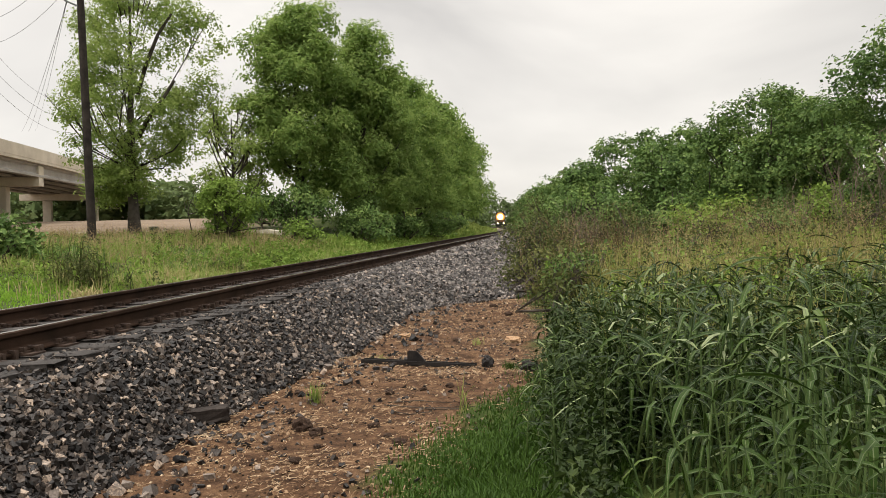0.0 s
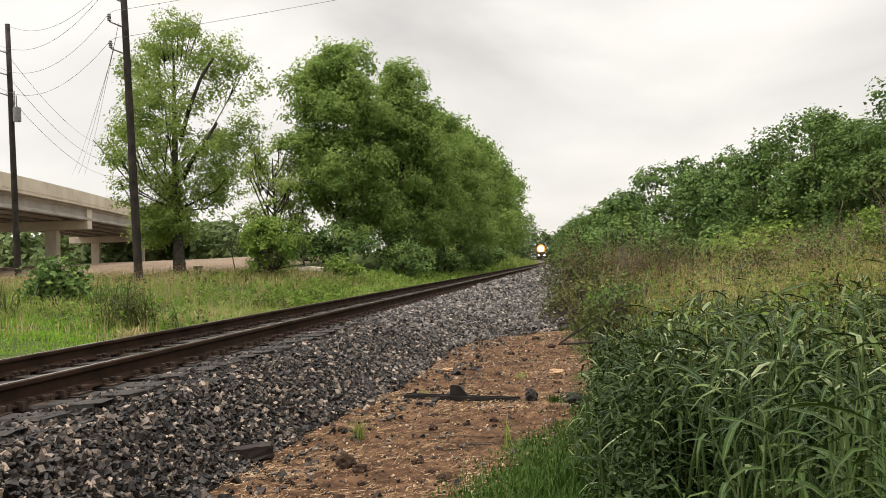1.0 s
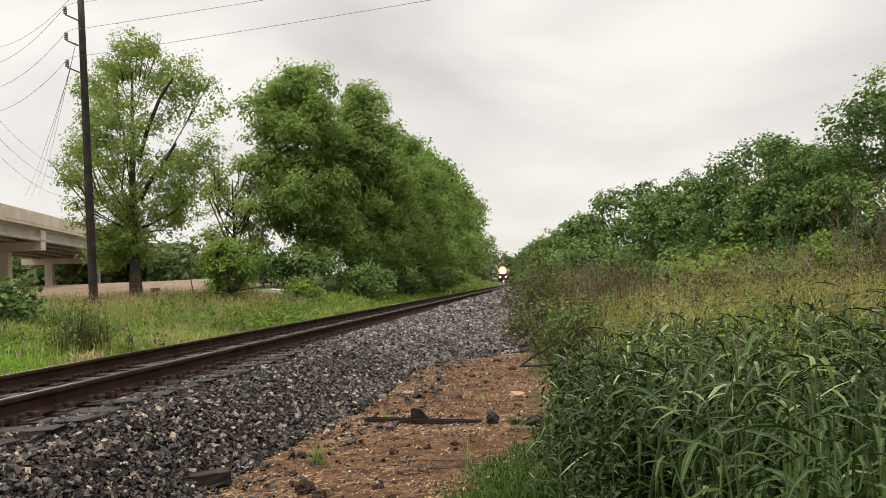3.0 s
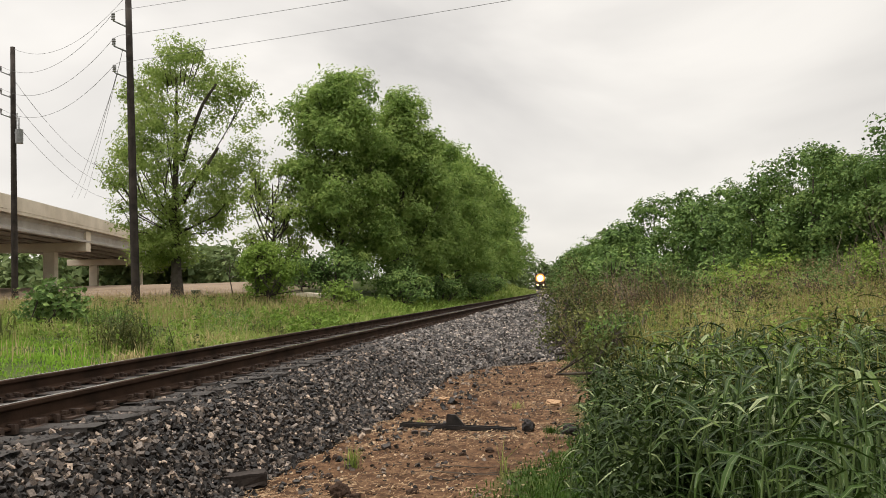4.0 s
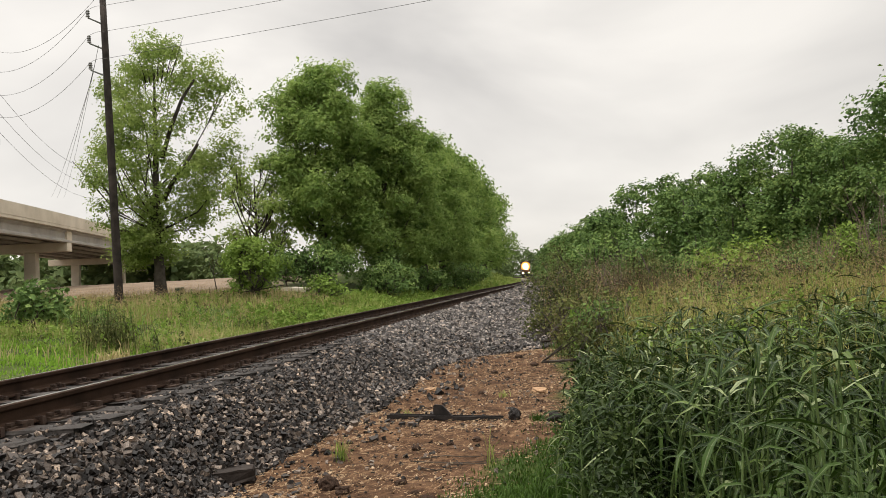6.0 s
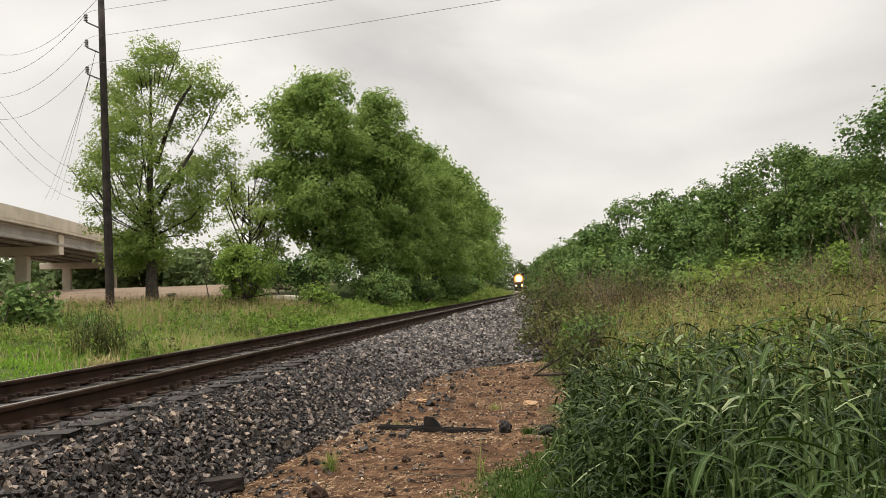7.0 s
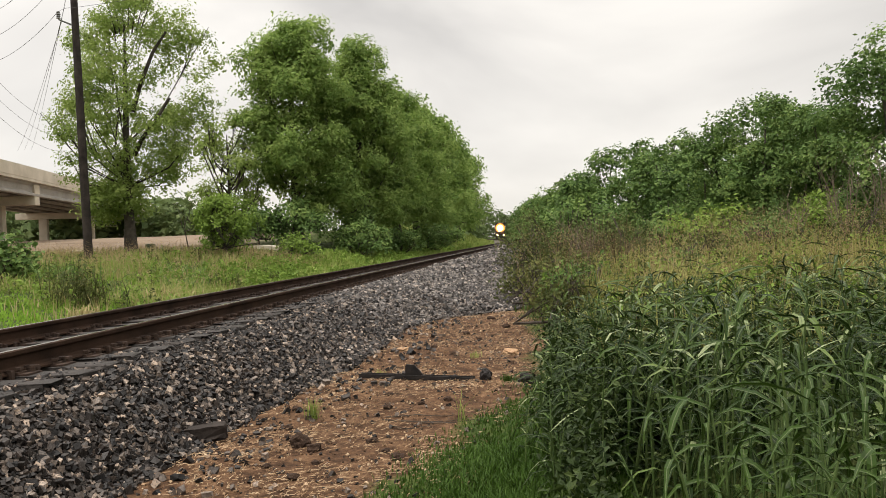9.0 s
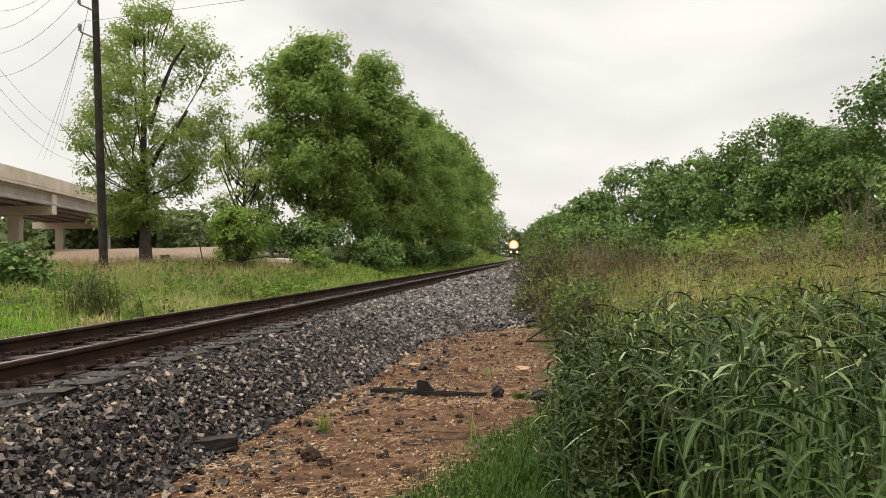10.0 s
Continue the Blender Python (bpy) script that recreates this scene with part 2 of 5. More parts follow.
def land(x, y):
    """Height of the ground."""
    x, y = np.asarray(x, float), np.asarray(y, float)
    off = x - track_x(y)
    left = smooth((-off - 2.6) / 7) * (0.9 * smooth((y - 5) / 28) + np.clip(0.04 * (y - 32), 0, 1.4)) + 0.25 * smooth((-off - 1) / 2)
    right = 0.075 * np.maximum(0, x - 0.6) * smooth((y - 3) / 10)
    right = 0.2 + np.minimum(right, 1.2)
    bumps = (vnoise(x, y, 0.7) - 0.5) * 0.07 + (vnoise(x, y, 2.6, 1) - 0.5) * 0.045 + (vnoise(x, y, 8, 2) - 0.5) * 0.02
    return left + (right - left) * smooth((off + 1.0) / 2) + bumps


def obj(name, verts, faces, mats, parent=None, label="", idx=None, smooth_faces=False):
    me = bpy.data.meshes.new(name)
    me.from_pydata([tuple(v) for v in np.asarray(verts, float).tolist()], [], faces if isinstance(faces, list) else faces.tolist())
    for m in (mats if isinstance(mats, (list, tuple)) else [mats]):
        me.materials.append(m)
    if idx is not None:
        me.polygons.foreach_set("material_index", np.asarray(idx, np.int32))
    if smooth_faces:
        me.polygons.foreach_set("use_smooth", np.ones(len(me.polygons), bool))
    me.update()
    ob = new(name, me)
    if parent:
        ob.parent = parent
    if label:
        ob["label"] = label
    return ob


def part(name, bm, mat, parent=None, label=""):
    me = bpy.data.meshes.new(name)
    bm.to_mesh(me)
    bm.free()
    me.materials.append(mat)
    ob = new(name, me)
    if parent:
        ob.parent = parent
    if label:
        ob["label"] = label
    return ob


def share(name, me, m, parent):
    ob = new(name, me)
    ob.parent = parent
    ob.matrix_basis = m
    return ob


def box(bm, x0, x1, y0, y1, z0, z1, bevel=0.0):
    r = bmesh.ops.create_cube(bm, size=1, matrix=Matrix.Translation(((x0 + x1) / 2, (y0 + y1) / 2, (z0 + z1) / 2)) @ Matrix.Diagonal((x1 - x0, y1 - y0, z1 - z0, 1)))
    if bevel:
        es = {e for v in r["verts"] for e in v.link_edges}
        bmesh.ops.bevel(bm, geom=list(es), offset=bevel, segments=2, affect="EDGES", profile=0.6)


def cyl(bm, p, q, r0, r1=None, seg=10, caps=True):
    p, q = Vector(p), Vector(q)
    d = q - p
    m = Matrix.Translation((p + q) / 2) @ d.to_track_quat("Z", "Y").to_matrix().to_4x4()
    bmesh.ops.create_cone(bm, cap_ends=caps, segments=seg, radius1=r0, radius2=r0 if r1 is None else r1, depth=d.length, matrix=m)


def empty(name, m, label, category, group=""):
    e = new(name)
    e.empty_display_size = 0.2
    e.matrix_basis = m
    return tagged(e, label, category, group)


def tube(points, radii, seg=6):
    """Verts and faces of a tapering tube along points."""
    P = [Vector(p) for p in points]
    V, F = [], []
    for i, p in enumerate(P):
        d = (P[min(i + 1, len(P) - 1)] - P[max(i - 1, 0)]).normalized()
        a = d.orthogonal().normalized()
        b = d.cross(a)
        for k in range(seg):
            t = 2 * math.pi * k / seg
            V.append(p + (a * math.cos(t) + b * math.sin(t)) * radii[i])
    for i in range(len(P) - 1):
        for k in range(seg):
            F.append((i * seg + k, i * seg + (k + 1) % seg, (i + 1) * seg + (k + 1) % seg, (i + 1) * seg + k))
    return V, F


def join(pieces):
    V, F = [], []
    for v, f in pieces:
        o = len(V)
        V += list(v)
        F += [tuple(i + o for i in q) for q in f]
    return V, F


def unit(v):
    return v / np.maximum(np.linalg.norm(v, axis=1, keepdims=True), 1e-9)


def leaf_cloud(C, size, rng, up=0.5, slim=0.45, out=None):
    """Kite-shaped leaves at C, of the sizes given: two triangles each, folded a little along the middle."""
    n = len(C)
    nrm = rng.normal(size=(n, 3))
    nrm[:, 2] = np.abs(nrm[:, 2]) + up
    if out is not None:
        nrm = unit(nrm) + out
    nrm = unit(nrm)
    ax = unit(np.cross(nrm, rng.normal(size=(n, 3))))
    ax[:, 2] -= 0.25
    ax = unit(ax)
    sd = unit(np.cross(nrm, ax))
    s = np.asarray(size)[:, None]
    V = np.empty((n, 4, 3))
    V[:, 0] = C - ax * s * 0.5
    V[:, 1] = C + sd * s * slim * 0.5 - ax * s * 0.05 + nrm * s * 0.07
    V[:, 2] = C + ax * s * 0.5 - nrm * s * 0.08
    V[:, 3] = C - sd * s * slim * 0.5 - ax * s * 0.05 + nrm * s * 0.07
    F = np.arange(n * 4).reshape(n, 4)
    return V.reshape(-1, 3), F


def crown_points(lobes, per_area, sigma, k, rng, inner=0.3, low=-0.3):
    """Leaf centres: sprays over the upper shells of the boughs (x, y, z, rx, ry, rz), knobbly, with some inside. Also the sprays' centres and the ways out."""
    out, cen, nrm = [], [], []
    for lx, ly, lz, rx, ry, rz in lobes:
        area = 4 * math.pi * ((rx * ry) ** 1.6 / 3 + (rx * rz) ** 1.6 / 3 + (ry * rz) ** 1.6 / 3) ** (1 / 1.6)
        n = max(5, int(area * per_area))
        d = unit(rng.normal(size=(n, 3)))
        d = d[d[:, 2] > low - 0.25 * rng.random(n)]
        w1, w2, ph = rng.normal(size=3) * 3.2, rng.normal(size=3) * 3.2, rng.random(2) * 6.28
        knob = np.sin(d @ w1 + ph[0]) * np.sin(d @ w2 + ph[1])
        r = 0.92 + 0.2 * knob - inner * rng.random(len(d)) ** 2.5 + 0.1 * rng.normal(size=len(d))
        c = np.array([lx, ly, lz]) + d * r[:, None] * np.array([rx, ry, rz])
        cen.append(c)
        kk = np.repeat(c, k, axis=0) + rng.normal(size=(len(c) * k, 3)) * sigma * np.array([1, 1, 0.75])
        out.append(kk)
        nrm.append(np.repeat(d, k, axis=0))
    return np.concatenate(out), np.concatenate(cen), np.concatenate(nrm)


def make_tree(name, x, y, lobes, leaf, trunk_r, mat, label, category="tree", per_area=1.6, sigma=0.32, k=22, seed=1, group="", inner=0.35, fork=0.25, lean=(0, 0), low=-0.3, twigs=0.35, z0=None, slim=0.6):
    """Lobes are given from the trunk's foot."""
    rng = np.random.default_rng(seed)
    base = float(land(x, y)) - 0.05 if z0 is None else z0
    root = empty(name, pose(x, y, base), label, category, group)
    L, cen, nr = crown_points(lobes, per_area, sigma, k, rng, inner, low)
    keep = L[:, 2] > 0.05
    L, nr = L[keep], nr[keep]
    V, F = leaf_cloud(L, leaf * (0.65 + 0.7 * rng.random(len(L))), rng, slim=slim, out=nr * 1.3)
    obj("crown", V, F, mat, root)
    # trunk with limbs that reach into each lobe, and twigs to some of the clusters
    top = max(l[2] for l in lobes)
    pts, rad = [], []
    for i in range(8):
        u = i / 7
        pts.append((lean[0] * u + 0.12 * math.sin(3 * u + seed), lean[1] * u + 0.1 * math.cos(4 * u + seed) - 0.1, u * top * 0.9 - 0.1 * (i == 0)))
        rad.append(trunk_r * ((1.35 if i == 0 else 1.0) - 0.85 * u))
    obj("trunk", *tube(pts, rad, 9), M_BARK, root, smooth_faces=True)
    limbs = []
    many = len(lobes) > 40
    for lx, ly, lz, rx, ry, rz in lobes:
        if many and rng.random() < 0.86:
            continue
        u = min(0.8, max(fork, (lz - 1.25 * math.hypot(lx, ly) - 0.6) / (top * 0.9)))
        j = u * 7
        a = Vector(pts[int(j)]).lerp(Vector(pts[min(7, int(j) + 1)]), j - int(j))
        b = Vector((lx, ly, lz))
        m1 = a.lerp(b, 0.5) + Vector((rng.normal() * 0.3, rng.normal() * 0.3, -0.1 - 0.12 * (b - a).length))
        r0 = trunk_r * (1 - u) * (0.5 if len(lobes) < 30 else 0.2) + 0.012
        limbs.append(tube([a, m1, b, b + (b - m1) * 0.2], [r0, r0 * 0.7, r0 * 0.4, 0.012], 6))
        near = cen[np.linalg.norm((cen - np.array([lx, ly, lz])) / np.array([rx, ry, rz]), axis=1) < 1.2]
        for c in near[rng.random(len(near)) < twigs * 0.5][:2 if many else 14]:
            mid = b.lerp(Vector(c), 0.5) + Vector((0, 0, 0.1))
            limbs.append(tube([b.lerp(m1, rng.random()), mid, c], [r0 * 0.28 + 0.006, r0 * 0.18 + 0.005, 0.005], 4))
    obj("limb", *join(limbs), M_BARK, root)
    return root


def blades(n, X, Y, h, w, rng, bend=0.5, z=None):
    """Grass blades as bent tapering strips of two quads and a tip."""
    ang = rng.random(n) * 2 * math.pi
    dx, dy = np.cos(ang), np.sin(ang)
    px, py = -dy, dx
    z0 = (land(X, Y) if z is None else z) - 0.01
    h, w = np.asarray(h) * np.ones(n), np.asarray(w) * np.ones(n)
    b = bend * h * rng.random(n)
    V = np.empty((n, 5, 3))
    for i, (u, ww) in enumerate(((0, 0.8), (0.55, 1.0))):
        cx, cy, cz = X + dx * b * u * u, Y + dy * b * u * u, z0 + h * u * (1 - 0.15 * u)
        V[:, 2 * i] = np.stack([cx - px * w * ww / 2, cy - py * w * ww / 2, cz], 1)
        V[:, 2 * i + 1] = np.stack([cx + px * w * ww / 2, cy + py * w * ww / 2, cz], 1)
    V[:, 4] = np.stack([X + dx * b, Y + dy * b, z0 + h * (1 - 0.3 * b / np.maximum(h, 1e-6))], 1)
    o = np.arange(n) * 5
    F = [tuple(q) for q in np.stack([o, o + 1, o + 3, o + 2], 1).tolist()] + [tuple(q) for q in np.stack([o + 2, o + 3, o + 4], 1).tolist()]
    return V.reshape(-1, 3), F


# ---- ground ----


def steps(*spans):
    out = [spans[0][0]]
    for a, b, d in spans:
        out += list(np.arange(a + d, b + d * 0.5, d))
    return np.array(out)


def ground_material():
    """Soil, bare earth and grassy ground, mixed by where each lies."""
    m = bpy.data.materials.new("ground_soil")
    m.use_nodes = True
    n, l = m.node_tree.nodes, m.node_tree.links
    b = n["Principled BSDF"]
    geo = n.new("ShaderNodeNewGeometry")
    att = n.new("ShaderNodeVertexColor")
    att.layer_name = "cover"
    sep = n.new("ShaderNodeSeparateColor")
    l.new(att.outputs[0], sep.inputs[0])

    def noise_ramp(scale, detail, stops, rough=0.6):
        t = n.new("ShaderNodeTexNoise")
        t.inputs["Scale"].default_value, t.inputs["Detail"].default_value, t.inputs["Roughness"].default_value = scale, detail, rough
        l.new(geo.outputs["Position"], t.inputs["Vector"])
        r = n.new("ShaderNodeValToRGB")
        e = r.color_ramp.elements
        while len(e) < len(stops):
            e.new(0.5)
        for el, (p, c) in zip(e, stops):
            el.position, el.color = p, (*c, 1)
        l.new(t.outputs[0], r.inputs[0])
        return t, r

    t1, dirt = noise_ramp(6.0, 14, [(0.36, (0.014, 0.008, 0.005)), (0.46, (0.06, 0.033, 0.019)), (0.54, (0.115, 0.064, 0.035)), (0.62, (0.20, 0.122, 0.07)), (0.72, (0.38, 0.275, 0.17))], 0.85)
    t2, grass = noise_ramp(3.0, 6, [(0.3, (0.022, 0.034, 0.010)), (0.5, (0.055, 0.078, 0.02)), (0.75, (0.12, 0.135, 0.045))])
    t3, bare = noise_ramp(0.25, 6, [(0.3, (0.15, 0.11, 0.078)), (0.6, (0.23, 0.175, 0.125))])

    def mix(fac, a, c):
        x = n.new("ShaderNodeMix")
        x.data_type = "RGBA"
        l.new(fac, x.inputs[0])
        l.new(a, x.inputs[6])
        l.new(c, x.inputs[7])
        return x.outputs[2]

    col = mix(sep.outputs[0], grass.outputs[0], dirt.outputs[0])
    col = mix(sep.outputs[1], col, bare.outputs[0])
    l.new(col, b.inputs["Base Color"])
    b.inputs["Roughness"].default_value = 0.92
    b.inputs["Specular IOR Level"].default_value = 0.08
    fine = n.new("ShaderNodeTexNoise")
    fine.inputs["Scale"].default_value, fine.inputs["Detail"].default_value = 70, 6
    l.new(geo.outputs["Position"], fine.inputs["Vector"])
    bp = n.new("ShaderNodeBump")
    bp.inputs["Strength"].default_value, bp.inputs["Distance"].default_value = 0.8, 0.014
    l.new(fine.outputs[0], bp.inputs["Height"])
    l.new(bp.outputs[0], b.inputs["Normal"])
    return m


def dirt_edge(y):
    """The dirt's border on the weeds' side."""
    y = np.asarray(y, float)
    return np.interp(y, [0, 3.5, 5.4, 6.2, 7.1, 10.1, 15.4, 18, 30], [-0.9, -0.9, -0.7, -0.55, -0.2, 0.05, -0.45, -0.7, -1.1])


def ground():
    xs = steps((-1500, -300, 240), (-300, -60, 24), (-60, -12, 3), (-12, -4, 0.5), (-4, 1.6, 0.075), (1.6, 16, 0.8), (16, 60, 4), (60, 300, 24), (300, 1500, 240))
    ys = steps((-300, -20, 40), (-20, 3, 1.5), (3, 14, 0.085), (14, 26, 0.3), (26, 80, 2), (80, 300, 11), (300, 3000, 300))
    X, Y = np.meshgrid(xs, ys)
    Z = land(X, Y)
    nx, ny = len(xs), len(ys)
    i = np.arange(nx * ny).reshape(ny, nx)
    F = np.stack([i[:-1, :-1], i[:-1, 1:], i[1:, 1:], i[1:, :-1]], -1).reshape(-1, 4)
    ob = obj("ground", np.stack([X, Y, Z], -1).reshape(-1, 3), F, ground_material(), smooth_faces=True)
    edge = dirt_edge(Y) + (vnoise(X, Y, 1.4) - 0.5) * 0.5 + (vnoise(X, Y, 5, 1) - 0.5) * 0.2
    dirt = smooth((edge - X) / 0.18 + 0.5) * smooth((X - track_x(Y)) / 0.3) * smooth((42 - Y) / 6)
    bare = smooth((Y - 38.5 + (vnoise(X, Y, 0.12) - 0.5) * 6) / 3) * smooth((-X - 14 - 0.1 * (Y - 40)) / 5) * smooth((260 - Y) / 60)
    col = np.stack([dirt, bare, dirt * 0, dirt * 0 + 1], -1).reshape(-1, 4)
    a = ob.data.color_attributes.new("cover", "FLOAT_COLOR", "POINT")
    a.data.foreach_set("color", col.astype(np.float32).ravel())
    tagged(ob, "uneven reddish dirt, grass and bare tan earth beside the railway", "ground", kind="structure")


ground()


# ---- railway ----


def cross(off, y):
    """Height of the canted track plane, off to the right of its middle."""
    return RAIL_Z + CANT * off / GAUGE


def sweep(profile, off, ys):
    """A profile (x, z) carried along the track, off from its middle."""
    V, F = [], []
    k = len(profile)
    cx = track_x(ys)
    for x0, y in zip(cx, ys):
        for px, pz in profile:
            V.append((x0 + off + px, y, pz))
    for i in range(len(ys) - 1):
        for j in range(k):
            F.append((i * k + j, i * k + (j + 1) % k, (i + 1) * k + (j + 1) % k, (i + 1) * k + j))
    return V, F


RAIL_YS = np.concatenate([np.arange(-12, 70, 4.0), np.arange(70, 420, 5.0)])
RAIL_PROFILE = [(-0.070, 0), (0.070, 0), (0.070, 0.012), (0.022, 0.026), (0.009, 0.045), (0.008, 0.115), (0.030, 0.128), (0.034, 0.135), (0.034, 0.160), (0.019, 0.168), (-0.019, 0.168), (-0.034, 0.160), (-0.034, 0.135), (-0.030, 0.128), (-0.008, 0.115), (-0.009, 0.045), (-0.022, 0.026), (-0.070, 0.012)]
track = empty("railway_track", pose(0, 0, 0), "canted railway track with rusty rails on weathered wooden ties", "railway track")


def rails():
    for side in (1, -1):
        off = side * GAUGE / 2
        prof = [(x, cross(off, 0) - 0.168 + z) for x, z in RAIL_PROFILE]
        V, F = sweep(prof, off, RAIL_YS)
        k = len(prof)
        idx = [1 if (f % k) in (9,) else 0 for f in range(len(F))]
        obj("rail", V, F, [M_RUST, M_STEEL], track, "rusty steel rail with a polished top", idx)


def tie_mesh(seed):
    rng = np.random.default_rng(seed)
    bm = bmesh.new()
    box(bm, -1.3, 1.3, -0.115, 0.115, -0.18, 0, 0.012)
    bmesh.ops.subdivide_edges(bm, edges=[e for e in bm.edges if abs(e.verts[0].co.x - e.verts[1].co.x) > 1], cuts=5)
    for v in bm.verts:
        v.co.z += rng.normal() * 0.006 - 0.012 * max(0, abs(v.co.x) - 1.0) * rng.random()
        v.co.y += rng.normal() * 0.006
        if abs(v.co.x) > 1.25:
            v.co.x += rng.normal() * 0.02
    me = bpy.data.meshes.new("tie")
    bm.to_mesh(me)
    bm.free()
    me.materials.append(M_TIE)
    return me


def plate_mesh():
    """A tie plate with two spikes on each side of the rail."""
    bm = bmesh.new()
    box(bm, -0.17, 0.17, -0.09, 0.09, 0, 0.016)
    box(bm, 0.07, 0.10, -0.09, 0.09, 0.016, 0.030)
    box(bm, -0.10, -0.07, -0.09, 0.09, 0.016, 0.030)
    for x, y in ((0.085, -0.05), (0.085, 0.05), (-0.085, -0.05), (-0.085, 0.05), (0.14, 0.03)):
        box(bm, x - 0.012, x + 0.012, y - 0.012, y + 0.012, 0.02, 0.05)
        box(bm, x - 0.028, x + 0.018, y - 0.018, y + 0.018, 0.046, 0.064)
    me = bpy.data.meshes.new("tie_plate")
    bm.to_mesh(me)
    bm.free()
    me.materials.append(M_IRON)
    return me


def anchor_mesh():
    """A spring anchor that grips the rail's foot beside a tie."""
    bm = bmesh.new()
    box(bm, -0.095, 0.085, -0.016, 0.016, -0.035, -0.010)
    box(bm, 0.065, 0.100, -0.018, 0.018, -0.03, 0.032)
    box(bm, 0.035, 0.09, -0.016, 0.016, 0.020, 0.036)
    box(bm, -0.098, -0.072, -0.018, 0.018, -0.03, 0.026)
    me = bpy.data.meshes.new("rail_anchor")
    bm.to_mesh(me)
    bm.free()
    me.materials.append(M_IRON)
    return me


TIE_STEP = 0.4512


def ties():
    rng = np.random.default_rng(5)
    meshes = [tie_mesh(s) for s in range(6)]
    pm, am = plate_mesh(), anchor_mesh()
    tilt = -math.degrees(math.atan(CANT / GAUGE))
    far = []
    top = RAIL_Z - 0.168 - 0.016
    for i in range(560):
        y = 2.09 + i * TIE_STEP
        x = float(track_x(y))
        m = pose(x + rng.normal() * 0.03, y + rng.normal() * 0.012, top + rng.normal() * 0.004, 0, tilt, rng.normal() * 0.7)
        if i < 230:
            share("tie", meshes[i % 6], m, track)
        else:
            far.append(m)
        if i < 110:
            for side in (1, -1):
                off = side * GAUGE / 2
                z = cross(off, y) - 0.168
                flip = 0 if side > 0 else 180
                share("tie_plate", pm, pose(x + off, y, z - 0.018, 0, tilt, flip), track)
                share("rail_anchor", am, pose(x + off, y + 0.15 + rng.normal() * 0.01, z, 0, tilt, flip), track)
                if rng.random() < 0.6:
                    share("rail_anchor", am, pose(x + off, y - 0.15, z, 0, tilt, flip), track)
    V, F = [], []
    for m in far:
        o = len(V)
        V += [m @ Vector((a * 1.3, b * 0.115, c)) for a in (-1, 1) for b in (-1, 1) for c in (-0.18, 0)]
        F += [tuple(o + q for q in f) for f in ((1, 3, 7, 5), (0, 1, 5, 4), (2, 6, 7, 3), (0, 2, 3, 1), (4, 5, 7, 6))]
    tagged(obj("far_ties", V, F, M_TIE, track), kind="stuff")


def ballast_profile(y):
    """Offsets from the track's middle and heights of the stone bed."""
    t = float(toe_x(y)) - float(track_x(y))
    return [(-3.1, 0.05), (-2.6, 0.22), (-1.65, 0.60), (-1.3, 0.60), (0.0, 0.55), (0.6, 0.56), (0.9, 0.60), (1.06, 0.685), (1.52, 0.63), (t * 0.5 + 0.76, 0.42), (t, 0.2), (t + 0.25, 0.05)]


def bed_height(off, y):
    p = ballast_profile(y)
    return float(np.interp(off, [a for a, _ in p], [b for _, b in p]))


def bed():
    ys = np.concatenate([np.arange(-12, 3, 1.5), np.arange(3, 26, 0.25), np.arange(26, 80, 2), np.arange(80, 420, 6)])
    V, F = [], []
    for y in ys:
        cx = float(track_x(y))
        for o, z in ballast_profile(y):
            V.append((cx + o, y, z))
    k = 12
    for i in range(len(ys) - 1):
        for j in range(k - 1):
            F.append((i * k + j, i * k + j + 1, (i + 1) * k + j + 1, (i + 1) * k + j))
    tagged(obj("ballast_bed", V, F, M_BED), "dark bed of crushed stone under the track", "ballast", kind="structure")


def stones(n, X, Y, Z, size, rng):
    """Angular stones: jittered eight-cornered blocks, turned at random."""
    base = np.array([(a, b, c) for a in (-1, 1) for b in (-1, 1) for c in (-1, 1)], float) * 0.5
    V = base[None] * (1 + 0.75 * (rng.random((n, 8, 3)) - 0.5))
    V *= (0.5 + 0.85 * rng.random((n, 1, 3))) * np.asarray(size)[:, None, None]
    q = unit(rng.normal(size=(n, 4)))
    w, x, y, z = q.T
    R = np.stack([1 - 2 * (y * y + z * z), 2 * (x * y - z * w), 2 * (x * z + y * w), 2 * (x * y + z * w), 1 - 2 * (x * x + z * z), 2 * (y * z - x * w), 2 * (x * z - y * w), 2 * (y * z + x * w), 1 - 2 * (x * x + y * y)], 1).reshape(n, 3, 3)
    V = np.einsum("nij,nkj->nki", R, V) + np.stack([X, Y, Z], 1)[:, None]
    f = np.array([(0, 1, 3, 2), (4, 6, 7, 5), (0, 4, 5, 1), (2, 3, 7, 6), (0, 2, 6, 4), (1, 5, 7, 3)])
    F = (np.arange(n)[:, None, None] * 8 + f[None]).reshape(-1, 4)
    return V.reshape(-1, 3), F


